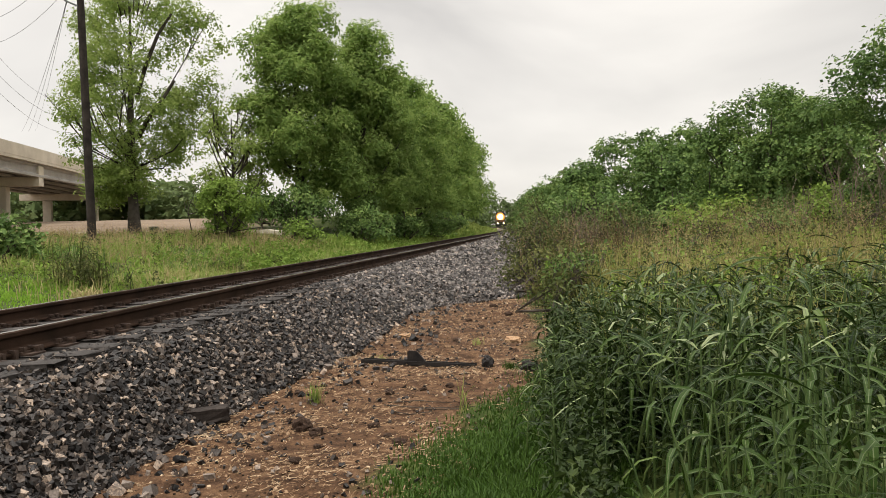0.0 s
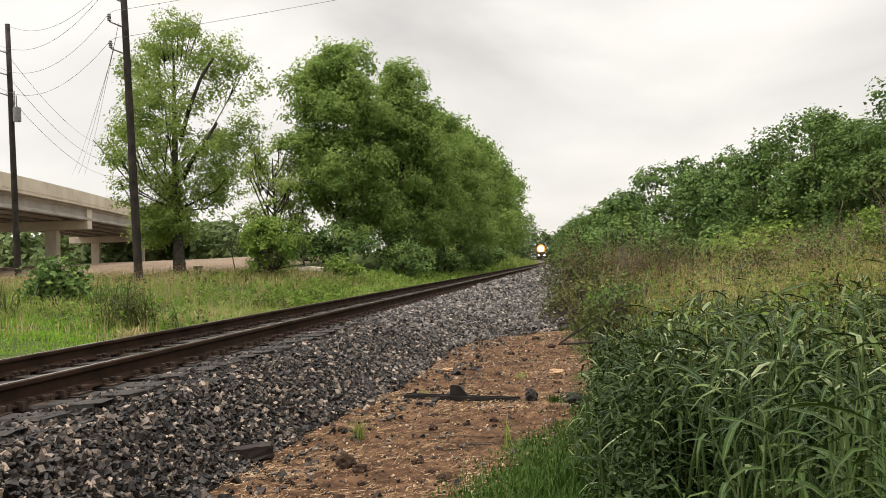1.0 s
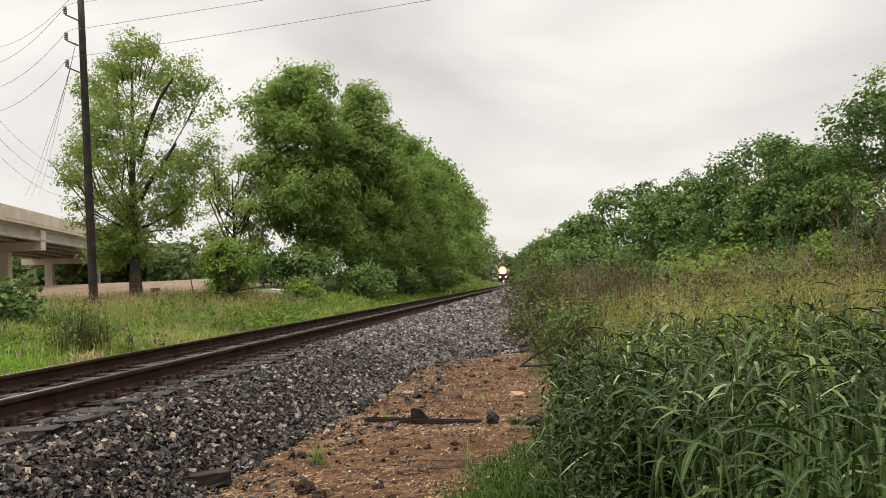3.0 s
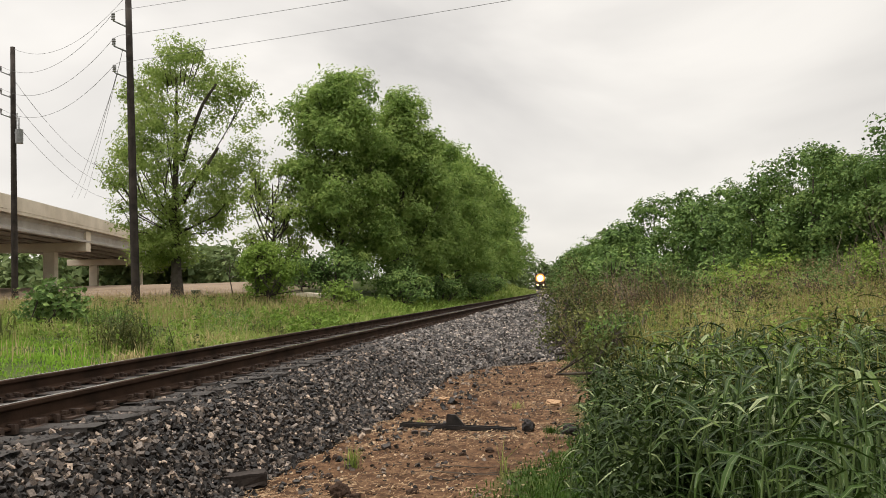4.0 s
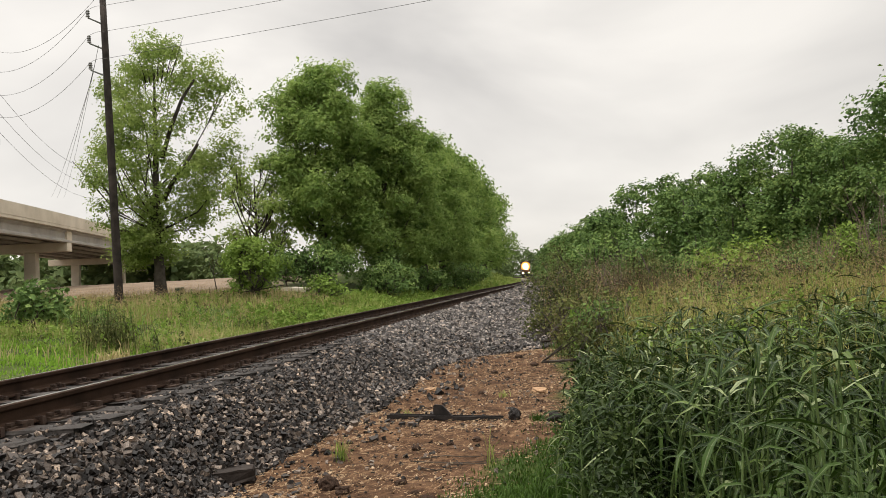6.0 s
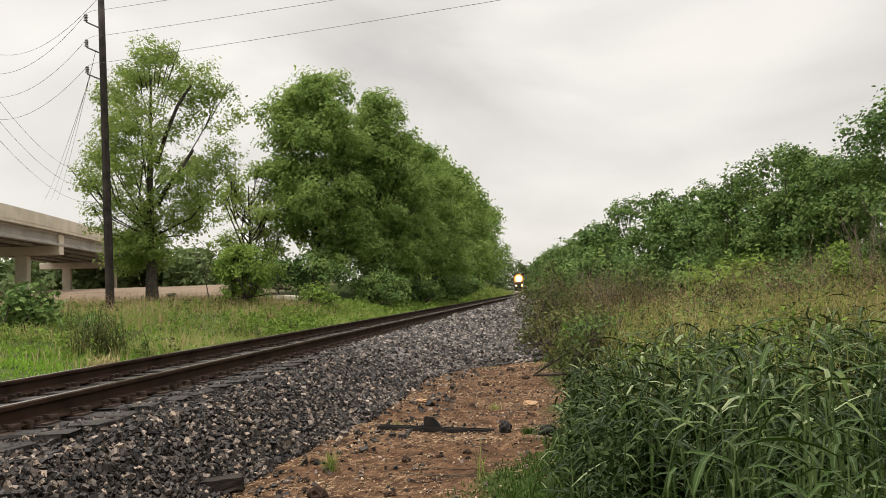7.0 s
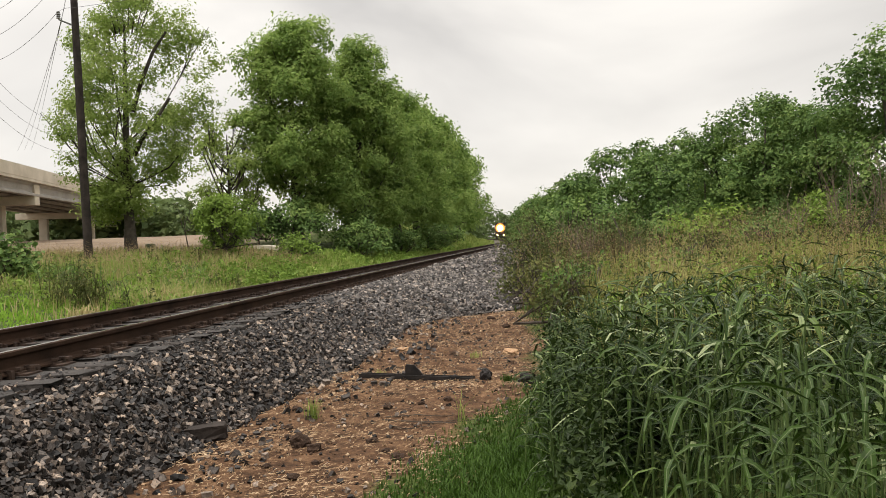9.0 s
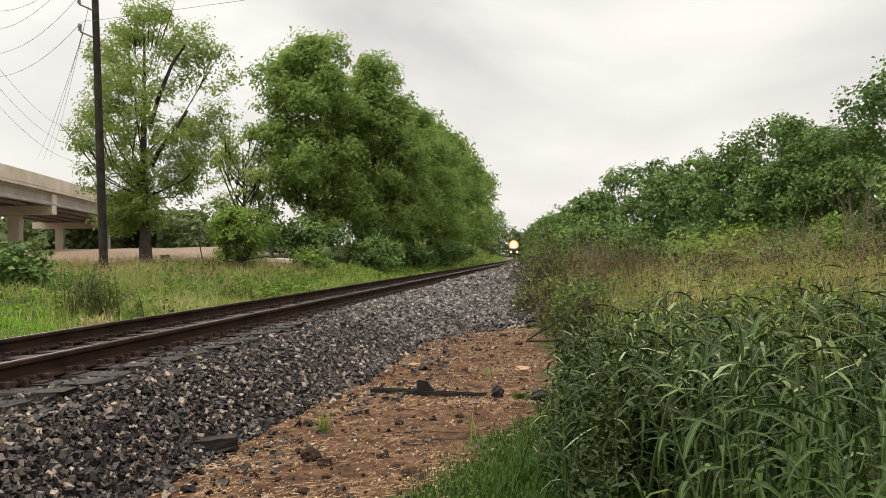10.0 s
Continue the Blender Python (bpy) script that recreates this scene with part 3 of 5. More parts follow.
def stone_heap(name, label, mat, seed, spans):
    """spans: (count, y0, y1, size0, size1, off0, off1), off from the track's middle."""
    rng = np.random.default_rng(seed)
    VV, FF, o = [], [], 0
    for n, y0, y1, s0, s1, o0, o1 in spans:
        Y = y0 + (y1 - y0) * rng.random(n)
        Y += 2.0 * (vnoise(Y * 0, rng.random(n) * 40, 1.0) - 0.5)
        off = o0 + (o1 - o0) * rng.random(n)
        t = toe_x(Y) - track_x(Y)
        off = np.where(off > 1.4, 1.4 + (off - 1.4) * (t + 0.12 - 1.4) / (o1 - 1.4), off) if o1 > 1.4 else off
        Z = np.array([bed_height(a, b) for a, b in zip(off, Y)])
        X = track_x(Y) + off
        Z = np.maximum(Z, np.where(off > 1.4, land(X, Y), -1))
        size = s0 + (s1 - s0) * rng.random(n) ** 1.6
        V, F = stones(n, X, Y, Z + size * (0.75 * rng.random(n) - 0.05), size, rng)
        VV.append(V)
        FF.append(F + o)
        o += len(V)
    tagged(obj(name, np.concatenate(VV), np.concatenate(FF), mat), label, "ballast", kind="stuff")


def ballast():
    stone_heap("ballast_stones", "wet dark crushed stones heaped along the track", M_STONE, 11, ((27000, 3.2, 12, 0.016, 0.041, 1.0, 2.3), (8000, 11, 16, 0.026, 0.05, 1.0, 2.9), (2400, 3.0, 16, 0.035, 0.065, -1.5, 0.95), (1500, 3, 40, 0.05, 0.09, -2.7, -1.2)))
    stone_heap("fresh_ballast_stones", "pale grey crushed stones spilled as far as the brush, brightened for sky sheen", M_STONE_BRIGHT, 12, ((2000, 9, 14, 0.02, 0.04, 1.6, 2.9), (14000, 13, 26, 0.03, 0.06, 1.08, 2.9), (7500, 25, 56, 0.06, 0.115, 1.12, 2.9), (2200, 55, 120, 0.12, 0.18, 0.95, 2.9)))


rails()
ties()
bed()
ballast()


# ---- train ----
def locomotive():
    root = empty("locomotive", pose(0, 0, 0), "freight locomotive with its headlight and ditch lights lit", "locomotive")
    # front at y = 0, body towards +y; z from the rail's top
    bm = bmesh.new()
    box(bm, -1.5, 1.5, 0.6, 20, 1.15, 1.55, 0.03)
    part("frame", bm, M_DARK, root)
    bm = bmesh.new()
    box(bm, -0.95, 0.95, 1.3, 2.85, 1.55, 2.3, 0.12)
    part("nose", bm, M_LOCO, root)
    bm = bmesh.new()
    box(bm, -1.5, 1.5, 3.2, 5.6, 1.55, 4.55, 0.15)
    cab = part("cab", bm, M_LOCO, root)
    for x in (-0.75, 0.75):
        bm = bmesh.new()
        box(bm, x - 0.5, x + 0.5, 3.17, 3.21, 3.3, 4.0, 0.01)
        part("windscreen", bm, M_GLASS, cab)
    bm = bmesh.new()
    box(bm, -0.9, 0.9, 5.6, 19.4, 1.55, 4.4, 0.12)
    part("hood", bm, M_LOCO, root)
    bm = bmesh.new()
    for i in range(6):
        a = -1.4 + i * 0.56
        box(bm, a, a + 0.5, 0.35 + abs(a + 0.25) * 0.25, 0.75, 0.12, 1.0, 0.02)
    part("snow_plough", bm, M_DARK, root)
    bm = bmesh.new()
    box(bm, -0.12, 0.12, -0.25, 0.7, 0.75, 1.05, 0.03)
    part("coupler", bm, M_IRON, root)
    for side in (-1.35, 1.35):
        bm = bmesh.new()
        cyl(bm, (side, 0.7, 1.5), (side, 0.7, 2.6), 0.025)
        cyl(bm, (side, 0.7, 2.6), (side, 3.1, 2.6), 0.025)
        part("handrail", bm, M_WHITE, root)
    for ty in (3.0, 14.5):
        bm = bmesh.new()
        box(bm, -1.05, 1.05, ty - 1.9, ty + 1.9, 0.45, 0.95, 0.05)
        truck = part("truck_frame", bm, M_DARK, root)
        for wy in (-1.5, 0, 1.5):
            for wx in (-0.75, 0.75):
                bm = bmesh.new()
                cyl(bm, (wx - 0.07, ty + wy, 0.5), (wx + 0.07, ty + wy, 0.5), 0.5, seg=20)
                part("wheel", bm, M_IRON, truck)
    bm = bmesh.new()
    box(bm, -1.4, 1.4, 2.98, 3.2, 1.8, 4.8, 0.1)
    part("headlight_housing", bm, M_DARK, cab)
    bm = bmesh.new()
    cyl(bm, (0, 2.86, 3.3), (0, 2.93, 3.3), 0.5, seg=28)
    part("headlight", bm, M_LAMP, cab, "lit warm headlight")
    # two glowing discs wider than the lamp, added for its glare
    bm = bmesh.new()
    cyl(bm, (0, 2.935, 3.3), (0, 2.95, 3.3), 1.0, seg=28)
    part("headlight_glare", bm, M_GLARE_INNER, cab, "yellow glare disc round the headlight")
    bm = bmesh.new()
    cyl(bm, (0, 2.955, 3.3), (0, 2.97, 3.3), 1.38, seg=32)
    part("headlight_glare_rim", bm, M_GLARE_OUTER, cab, "orange rim of glare round the headlight")
    for x in (-0.9, 0.9):
        bm = bmesh.new()
        cyl(bm, (x, 0.5, 1.25), (x, 0.62, 1.25), 0.2, seg=16)
        part("ditch_light", bm, M_DITCH, root, "lit warm ditch light")
    return root


loco = locomotive()


# ---- overpass ----
def edge_line(y):
    return -37.0 - 0.24 * (y - 48) - 0.0012 * (y - 48) ** 2


def overpass():
    top = 8.45
    root = empty("highway_overpass", pose(0, 0, 0), "tan concrete highway overpass on columns with girders under its deck", "overpass")
    ys = np.arange(12, 330, 6.0)

    def strip(name, prof, mat, label=""):
        V, F = [], []
        k = len(prof)
        for y in ys:
            ex = edge_line(y)
            for px, pz in prof:
                V.append((ex + px, y, top + pz))
        for i in range(len(ys) - 1):
            for j in range(k):
                F.append((i * k + j, (i + 1) * k + j, (i + 1) * k + (j + 1) % k, i * k + (j + 1) % k))
        obj(name, V, F, mat, root, label)

    strip("parapet", [(0, 0), (0.02, -0.55), (0.02, -0.95), (-0.45, -0.95), (-0.35, -0.5), (-0.25, 0)], M_CONC, "pale tan concrete parapet")
    strip("deck", [(0.0, -0.96), (0.0, -1.18), (-11.5, -1.18), (-11.5, -0.96)], M_CONC)
    strip("parapet", [(-11.2, 0), (-11.0, -0.95), (-11.5, -0.95), (-11.5, 0)], M_CONC, "pale tan concrete parapet")
    for g in range(6):
        x = -0.55 - g * 2.05
        strip("girder", [(x + 0.28, -1.19), (x + 0.28, -1.32), (x + 0.09, -1.45), (x + 0.09, -1.95), (x + 0.28, -2.08), (x + 0.28, -2.25), (x - 0.28, -2.25), (x - 0.28, -2.08), (x - 0.09, -1.95), (x - 0.09, -1.45), (x - 0.28, -1.32), (x - 0.28, -1.19)], M_GIRDER)
    for y in (29, 65, 97, 137, 180, 219, 258):
        ex = edge_line(y)
        ang = math.degrees(math.atan(0.24 + 0.0024 * (y - 48)))
        m = pose(ex, y, 0, 0, 0, ang)
        bm = bmesh.new()
        box(bm, -11.6, -0.3, -0.6, 0.6, top - 3.0, top - 2.26, 0.03)
        box(bm, -0.95, -0.28, -0.65, 0.65, top - 2.26, top - 1.25, 0.03)
        b = part("cap_beam", bm, M_CONC, root)
        b.matrix_basis = m
        for cx in (-3.4, -8.6):
            p = m @ Vector((cx, 0, 0))
            z0 = float(land(p.x, p.y)) - 0.3
            bm = bmesh.new()
            box(bm, -0.48, 0.48, -0.48, 0.48, z0, top - 3.01, 0.08)
            c = part("column", bm, M_CONC, root)
            c.matrix_basis = pose(p.x, p.y, 0, 0, 0, ang)


overpass()


def path_and_box():
    """A pale concrete path beyond the tall grass, with a green utility cabinet on a pad."""
    V, F = [], []
    xs = np.linspace(-34, -13, 22)
    for x in xs:
        y = 40.2 + 0.5 * math.sin(x * 0.2)
        for dy, dz in ((0, -0.1), (0, 0.09), (1.3, 0.09), (1.3, -0.1)):
            V.append((x, y + dy, float(land(x, y)) + dz))
    for i in range(len(xs) - 1):
        F += [(i * 4 + j, i * 4 + 4 + j, i * 4 + 5 + j, i * 4 + 1 + j) for j in range(3)]
    tagged(obj("concrete_path", V, F, M_CONC), "pale concrete path beyond the tall grass", "path", kind="structure")
    x, y = -19.2, 39.0
    root = empty("utility_box", pose(x, y, float(land(x, y))), "dark green utility cabinet on a concrete pad", "utility box")
    bm = bmesh.new()
    box(bm, -0.26, 0.26, -0.2, 0.2, -0.05, 0.06, 0.01)
    part("pad", bm, M_CONC, root)
    bm = bmesh.new()
    box(bm, -0.19, 0.19, -0.14, 0.14, 0.06, 0.42, 0.02)
    part("cabinet", bm, M_BOXGREEN, root)
    bm = bmesh.new()
    box(bm, -0.16, 0.16, -0.155, -0.142, 0.1, 0.38, 0.004)
    part("door", bm, M_BOXGREEN, root)


path_and_box()

# ---- poles and wires ----
POLE_A, POLE_B = Vector((-17.25, 30, 1.0)), Vector((-30.0, 40, 1.6))


def wood_pole(p, h, lean, arms, r=0.17, box_on=False, label=""):
    root = empty("utility_pole", pose(p.x, p.y, p.z - 0.3), label, "utility pole", "power line poles")
    V, F = tube([(lean * u * h, 0, u * h) for u in (0, 0.25, 0.5, 0.75, 1)], [r, r * 0.95, r * 0.88, r * 0.8, r * 0.72], 12)
    F.append(tuple(range(48, 60)))
    obj("shaft", V, F, M_POLE, root, smooth_faces=True)
    d = (POLE_A - POLE_B).normalized()
    side = Vector((-d.y, d.x, 0)).normalized()
    if side.x > 0:
        side = -side
    tips = []
    for z in arms:
        bm = bmesh.new()
        a = Vector((lean * z, 0, z))
        b = a + side * 0.62 + Vector((0, 0, 0.16))
        cyl(bm, a, b, 0.035, 0.03, 8)
        cyl(bm, a - Vector((0, 0, 0.12)), a + side * 0.05, 0.05, 0.04, 8)
        part("bracket", bm, M_INSUL, root)
        bm = bmesh.new()
        for i in range(4):
            cyl(bm, b + Vector((0, 0, 0.04 + 0.07 * i)), b + Vector((0, 0, 0.085 + 0.07 * i)), 0.085 - 0.01 * (i % 2), 0.06, 10)
        part("insulator", bm, M_INSUL, root)
        tips.append(Vector((p.x, p.y, p.z - 0.3)) + b + Vector((0, 0, 0.3)))
    if box_on:
        bm = bmesh.new()
        z = h - 4.9
        cyl(bm, (lean * z + 0.42, -0.1, z - 0.4), (lean * z + 0.42, -0.1, z + 0.35), 0.2, 0.2, 14)
        cyl(bm, (lean * z + 0.40, -0.1, z + 0.35), (lean * z + 0.40, -0.1, z + 1.0), 0.035, 0.03, 8)
        cyl(bm, (lean * z + 0.28, -0.12, z + 0.35), (lean * z + 0.30, -0.12, z + 1.25), 0.03, 0.03, 8)
        cyl(bm, (lean * z, 0, z + 0.2), (lean * z + 0.3, -0.1, z + 0.2), 0.04, 0.04, 8)
        part("transformer", bm, M_INSUL, root, "small grey pole-mounted switch")
    return tips


tips_a = wood_pole(POLE_A, 13.0, -0.022, (9.45, 10.5, 11.5), 0.17, label="tall dark wooden utility pole leaning over tall grass")
tips_b = wood_pole(POLE_B, 13.9, -0.012, (10.0, 11.1, 12.3), 0.17, True, label="dark wooden utility pole with brackets and a small switch")


def wire(a, b, sag, r=0.012, label="thin dark overhead power line"):
    pts = []
    for i in range(25):
        u = i / 24
        p = Vector(a).lerp(Vector(b), u)
        p.z -= sag * 4 * u * (1 - u)
        pts.append(p)
    ob = obj("power_line", *tube(pts, [r * 0.8] * 25, 5), M_WIRE)
    tagged(ob, label, "wire", "overhead wires")


for k, (a, b) in enumerate(zip(tips_a, tips_b)):
    wire(a, b, 1.15, 0.010)
    wire(a + Vector((0.75, -0.25, 0.02)), (24, 15, 9.5 + 0.4 * k), 0.25, 0.009)
    wire(a, a + Vector((0.75, -0.25, 0.02)), -0.05, 0.008)
wire((-17.5, 30, 13.6), (-30.1, 40, 15.1), 1.1, 0.010)
for k in range(3):
    wire(tips_b[k] + Vector((0.5, 0, -0.4)), (-48.0 - 0.3 * k, 80, 11.8 + 1.55 * k), 1.3, 0.014)
    wire(Vector((-18.0 + 0.12 * k, 30, 10.4 + 0.5 * k)), (-63.4 + 0.9 * k, 95, 14.0), 0.5, 0.012)

# ---- trees on the far side of the track ----


def lobe_set(spec, seed, n_extra, shrink=0.5):
    """Main lobes plus smaller ones budding on them, for an uneven outline."""
    rng = np.random.default_rng(seed)
    out = list(spec)
    for _ in range(n_extra):
        lx, ly, lz, rx, ry, rz = spec[rng.integers(len(spec))]
        d = unit(rng.normal(size=(1, 3)))[0]
        d[2] = abs(d[2]) * 0.8 + d[2] * 0.2
        s = shrink * (0.6 + 0.6 * rng.random())
        out.append((lx + d[0] * rx * 0.95, ly + d[1] * ry * 0.95, lz + d[2] * rz * 0.95, rx * s, ry * s, rz * s))
    return out


def envelope(profile, n, r, seed, depth=1.0, flat=0.9):
    """Lobes filling a crown whose outline is given as (height, middle, half-width), more of them towards its outside."""
    rng = np.random.default_rng(seed)
    zs = [q[0] for q in profile]
    ws = [q[2] for q in profile]
    out = []
    while len(out) < n:
        z = zs[0] + (zs[-1] - zs[0]) * rng.random()
        c, w = np.interp(z, zs, [q[1] for q in profile]), np.interp(z, zs, ws)
        if rng.random() > 0.15 + 0.85 * w / max(ws):
            continue
        a, q = rng.random() * 6.283, 0.15 + 0.85 * rng.random() ** 0.55
        w *= 0.72 + 0.5 * float(vnoise(a * 1.3 + seed * 7, z * 0.45, 1.0, seed % 4))
        s = r * (0.55 + 0.9 * rng.random())
        w = max(0.05, w - s * 0.4)
        out.append((c + math.cos(a) * q * w, math.sin(a) * q * w * depth, z + 0.25 * r * rng.normal(), s, s, s * flat))
    return out


first = make_tree("pecan_tree", -17.5, 34, envelope([(1.5, -1.1, 0.6), (2.7, -0.3, 1.9), (4.4, 0.4, 3.1), (5.8, 0.3, 3.6), (7.2, 0.4, 3.4), (8.6, 0.6, 3.3), (9.8, 0.4, 2.6), (10.8, 0.2, 1.7), (11.3, 0.2, 0.8)], 190, 0.52, 3, 1.0, 0.9), 0.13, 0.25, M_LEAF_A, "tall pecan tree with a thin airy crown", per_area=6.5, sigma=0.15, k=14, seed=3, inner=0.5, fork=0.3, twigs=0.3)
for pts, r in ((((0.5, -0.6, 6.2), (1.1, -1.0, 7.3), (1.7, -1.1, 8.5), (2.35, -1.2, 9.3)), 0.10), (((0.5, -0.6, 4.4), (1.2, -1.2, 5.0), (1.9, -1.5, 5.6), (2.6, -1.6, 6.5)), 0.11)):
    obj("dead_branch", *tube(pts, [r, r * 0.85, r * 0.7, r * 0.5], 7), M_BARK, first, "bare broken branch")
for k in range(7):
    a = 0.9 * (k - 3) / 3
    obj("dead_branch", *tube([(0.2 + a * 0.6, -0.2, 9.6), (0.3 + a, -0.25, 10.7), (0.35 + a * 1.3, -0.3, 11.5 + 0.25 * math.sin(k * 2.1))], [0.03, 0.018, 0.006], 5), M_BARK, first, "bare broken branch")
make_tree("pecan_tree", -16.9, 44, envelope([(1.6, 0, 1.6), (3.5, 0, 2.4), (5.2, 0, 2.2), (6.6, 0.1, 1.5), (7.4, 0.2, 0.6)], 26, 0.7, 33), 0.19, 0.16, M_LEAF_A, "slender pecan tree behind the tall grass", per_area=5, sigma=0.2, k=11, seed=33, inner=0.5, fork=0.2)
# crown outlines: (height, middle, half-width)
BROAD = [(1.5, 0.6, 2.6), (2.6, 0.5, 4.0), (4.5, 0.3, 4.4), (6.5, 0.0, 4.3), (8.5, -0.1, 4.0), (10.2, -0.1, 3.4), (11.6, 0.0, 2.3), (12.4, 0.1, 1.1)]
ROUND = [(1.6, 1.2, 2.4), (3.0, 1.0, 3.7), (4.6, 0.6, 3.6), (6.5, 0.3, 3.6), (8.5, 0.1, 3.3), (10.2, 0.0, 2.8), (11.5, 0.1, 1.9), (12.3, 0.2, 0.9)]
SPARE = [(2.0, 0.4, 2.0), (4.0, 0.6, 3.0), (6.5, 0.6, 3.0), (8.5, 0.5, 2.6), (10.2, 0.1, 2.2), (11.6, 0.0, 1.6), (12.7, 0.1, 0.8)]
# (x, y, size, outline, boughs, seed)
BIG = ((-13.9, 46, 1.0, ROUND, 172, 1), (-10.9, 50, 0.97, SPARE, 110, 2), (-12.0, 54, 0.95, BROAD, 165, 8), (-10.6, 60, 0.88, BROAD, 165, 7), (-11.0, 73, 0.94, BROAD, 165, 3), (-11.2, 88, 0.98, BROAD, 165, 4), (-11.4, 105, 1.0, BROAD, 150, 5), (-12.6, 126, 0.98, BROAD, 140, 6))
for bx, by, bs, outline, nb, sd in BIG:
    lobes = [tuple(v * bs for v in s) for s in envelope(outline, nb, 0.8, sd)]
    near = by < 62
    make_tree("hackberry_tree", bx, by, lobes, 0.205 if near else 0.36, 0.34, M_LEAF_B, "large dense green tree with low branches beside the track", per_area=4.2 if near else 1.7, sigma=0.2 if near else 0.33, k=13 if near else 10, seed=sd, group="trees along the track", inner=0.45)
make_tree("sapling", -16.6, 37.5, [(0, 0, 1.6, 0.5, 0.5, 0.5), (0.3, 0, 2.2, 0.4, 0.4, 0.4), (-0.4, 0, 2.0, 0.4, 0.4, 0.4)], 0.1, 0.035, M_OLIVE, "thin half-bare sapling beside the path", per_area=2.5, sigma=0.2, k=6, seed=71, inner=0.8, fork=0.25)
make_tree("young_tree", -12.6, 32, envelope([(0.55, 0.1, 0.9), (1.1, 0, 1.45), (1.7, 0, 1.45), (2.2, 0.1, 1.1), (2.6, 0, 0.5)], 30, 0.46, 5), 0.13, 0.06, M_LEAF_D, "small bright green tree in the tall grass", per_area=10, sigma=0.12, k=14, seed=8, inner=0.4)
make_tree("bush", -11.0, 36, lobe_set([(0, 0, 0.7, 0.75, 0.8, 0.5), (0.5, 0, 0.4, 0.5, 0.6, 0.4)], 6, 8, 0.45), 0.14, 0.04, M_LEAF_D, "bright green bush beside the track", "bush", per_area=7, sigma=0.14, k=14, seed=9)
for bx, by, br, bh, sd in ((-9.6, 44, 1.5, 2.2, 41), (-8.8, 52, 1.3, 2.0, 42), (-8.6, 62, 1.6, 2.4, 43), (-14.2, 20.5, 0.75, 1.3, 44), (-12.9, 42.5, 1.6, 2.6, 46), (-14.6, 42, 1.3, 1.9, 47), (-10.5, 47, 1.5, 2.4, 48), (-9.5, 80, 1.8, 2.6, 45)):
    make_tree("bush", bx, by, lobe_set([(0, 0, bh * 0.6, br * 0.7, br * 0.7, bh * 0.4), (br * 0.5, 0, bh * 0.35, br * 0.55, br * 0.6, bh * 0.33), (-br * 0.5, 0, bh * 0.35, br * 0.55, br * 0.6, bh * 0.33)], sd, 10, 0.4), 0.17, 0.05, M_LEAF_C, "green bush at the foot of the trees", "bush", per_area=5, sigma=0.18, k=16, seed=sd, group="bushes along the track")

# ---- vine-covered trees on the near side ----
# (x, y, half-width, height, seed)
HILL = ((1.6, 34, 1.25, 3.7, 21), (0.6, 46, 1.5, 4.2, 22), (-0.2, 60, 1.5, 4.0, 23), (-1.0, 84, 1.9, 4.7, 24), (3.2, 40, 1.5, 5.0, 25), (4.1, 38, 1.3, 5.0, 26), (5.0, 36, 1.35, 4.9, 27), (5.8, 34, 1.2, 4.9, 28), (6.4, 31, 1.4, 4.5, 29), (6.0, 29.5, 1.2, 4.7, 39), (6.5, 29.2, 1.2, 4.8, 41), (7.1, 28, 1.3, 5.3, 30), (7.7, 28.5, 1.2, 5.3, 40), (8.4, 26, 1.5, 4.6, 31), (8.9, 23, 1.7, 5.6, 32), (10.9, 23.5, 2.2, 6.4, 34), (13.5, 24, 2.6, 7.0, 35), (9.6, 31, 2.2, 5.0, 36), (-0.6, 120, 2.8, 6.4, 37), (7.0, 42, 2.4, 5.0, 38))
for hx, hy, hr, hh, sd in HILL:
    lobes = envelope([(0.3, 0, hr * 1.15), (hh * 0.3, 0, hr * 1.2), (hh * 0.6, 0, hr * 1.1), (hh * 0.85, 0, hr * 0.9), (hh - 0.25, 0, hr * 0.55)], 66, hr * 0.3, sd, 1.0, 0.9)
    near = hy < 64
    make_tree("vine_covered_tree", hx, hy, lobes, 0.105 if hy < 30 else 0.14 if near else 0.26, 0.12, M_LEAF_C, "low tree smothered in green vines at the meadow's edge", per_area=8.5 if hy < 35 else 6 if near else 3, sigma=0.11 if near else 0.22, k=11, seed=sd, group="vine-covered thicket", inner=0.3, slim=0.7)
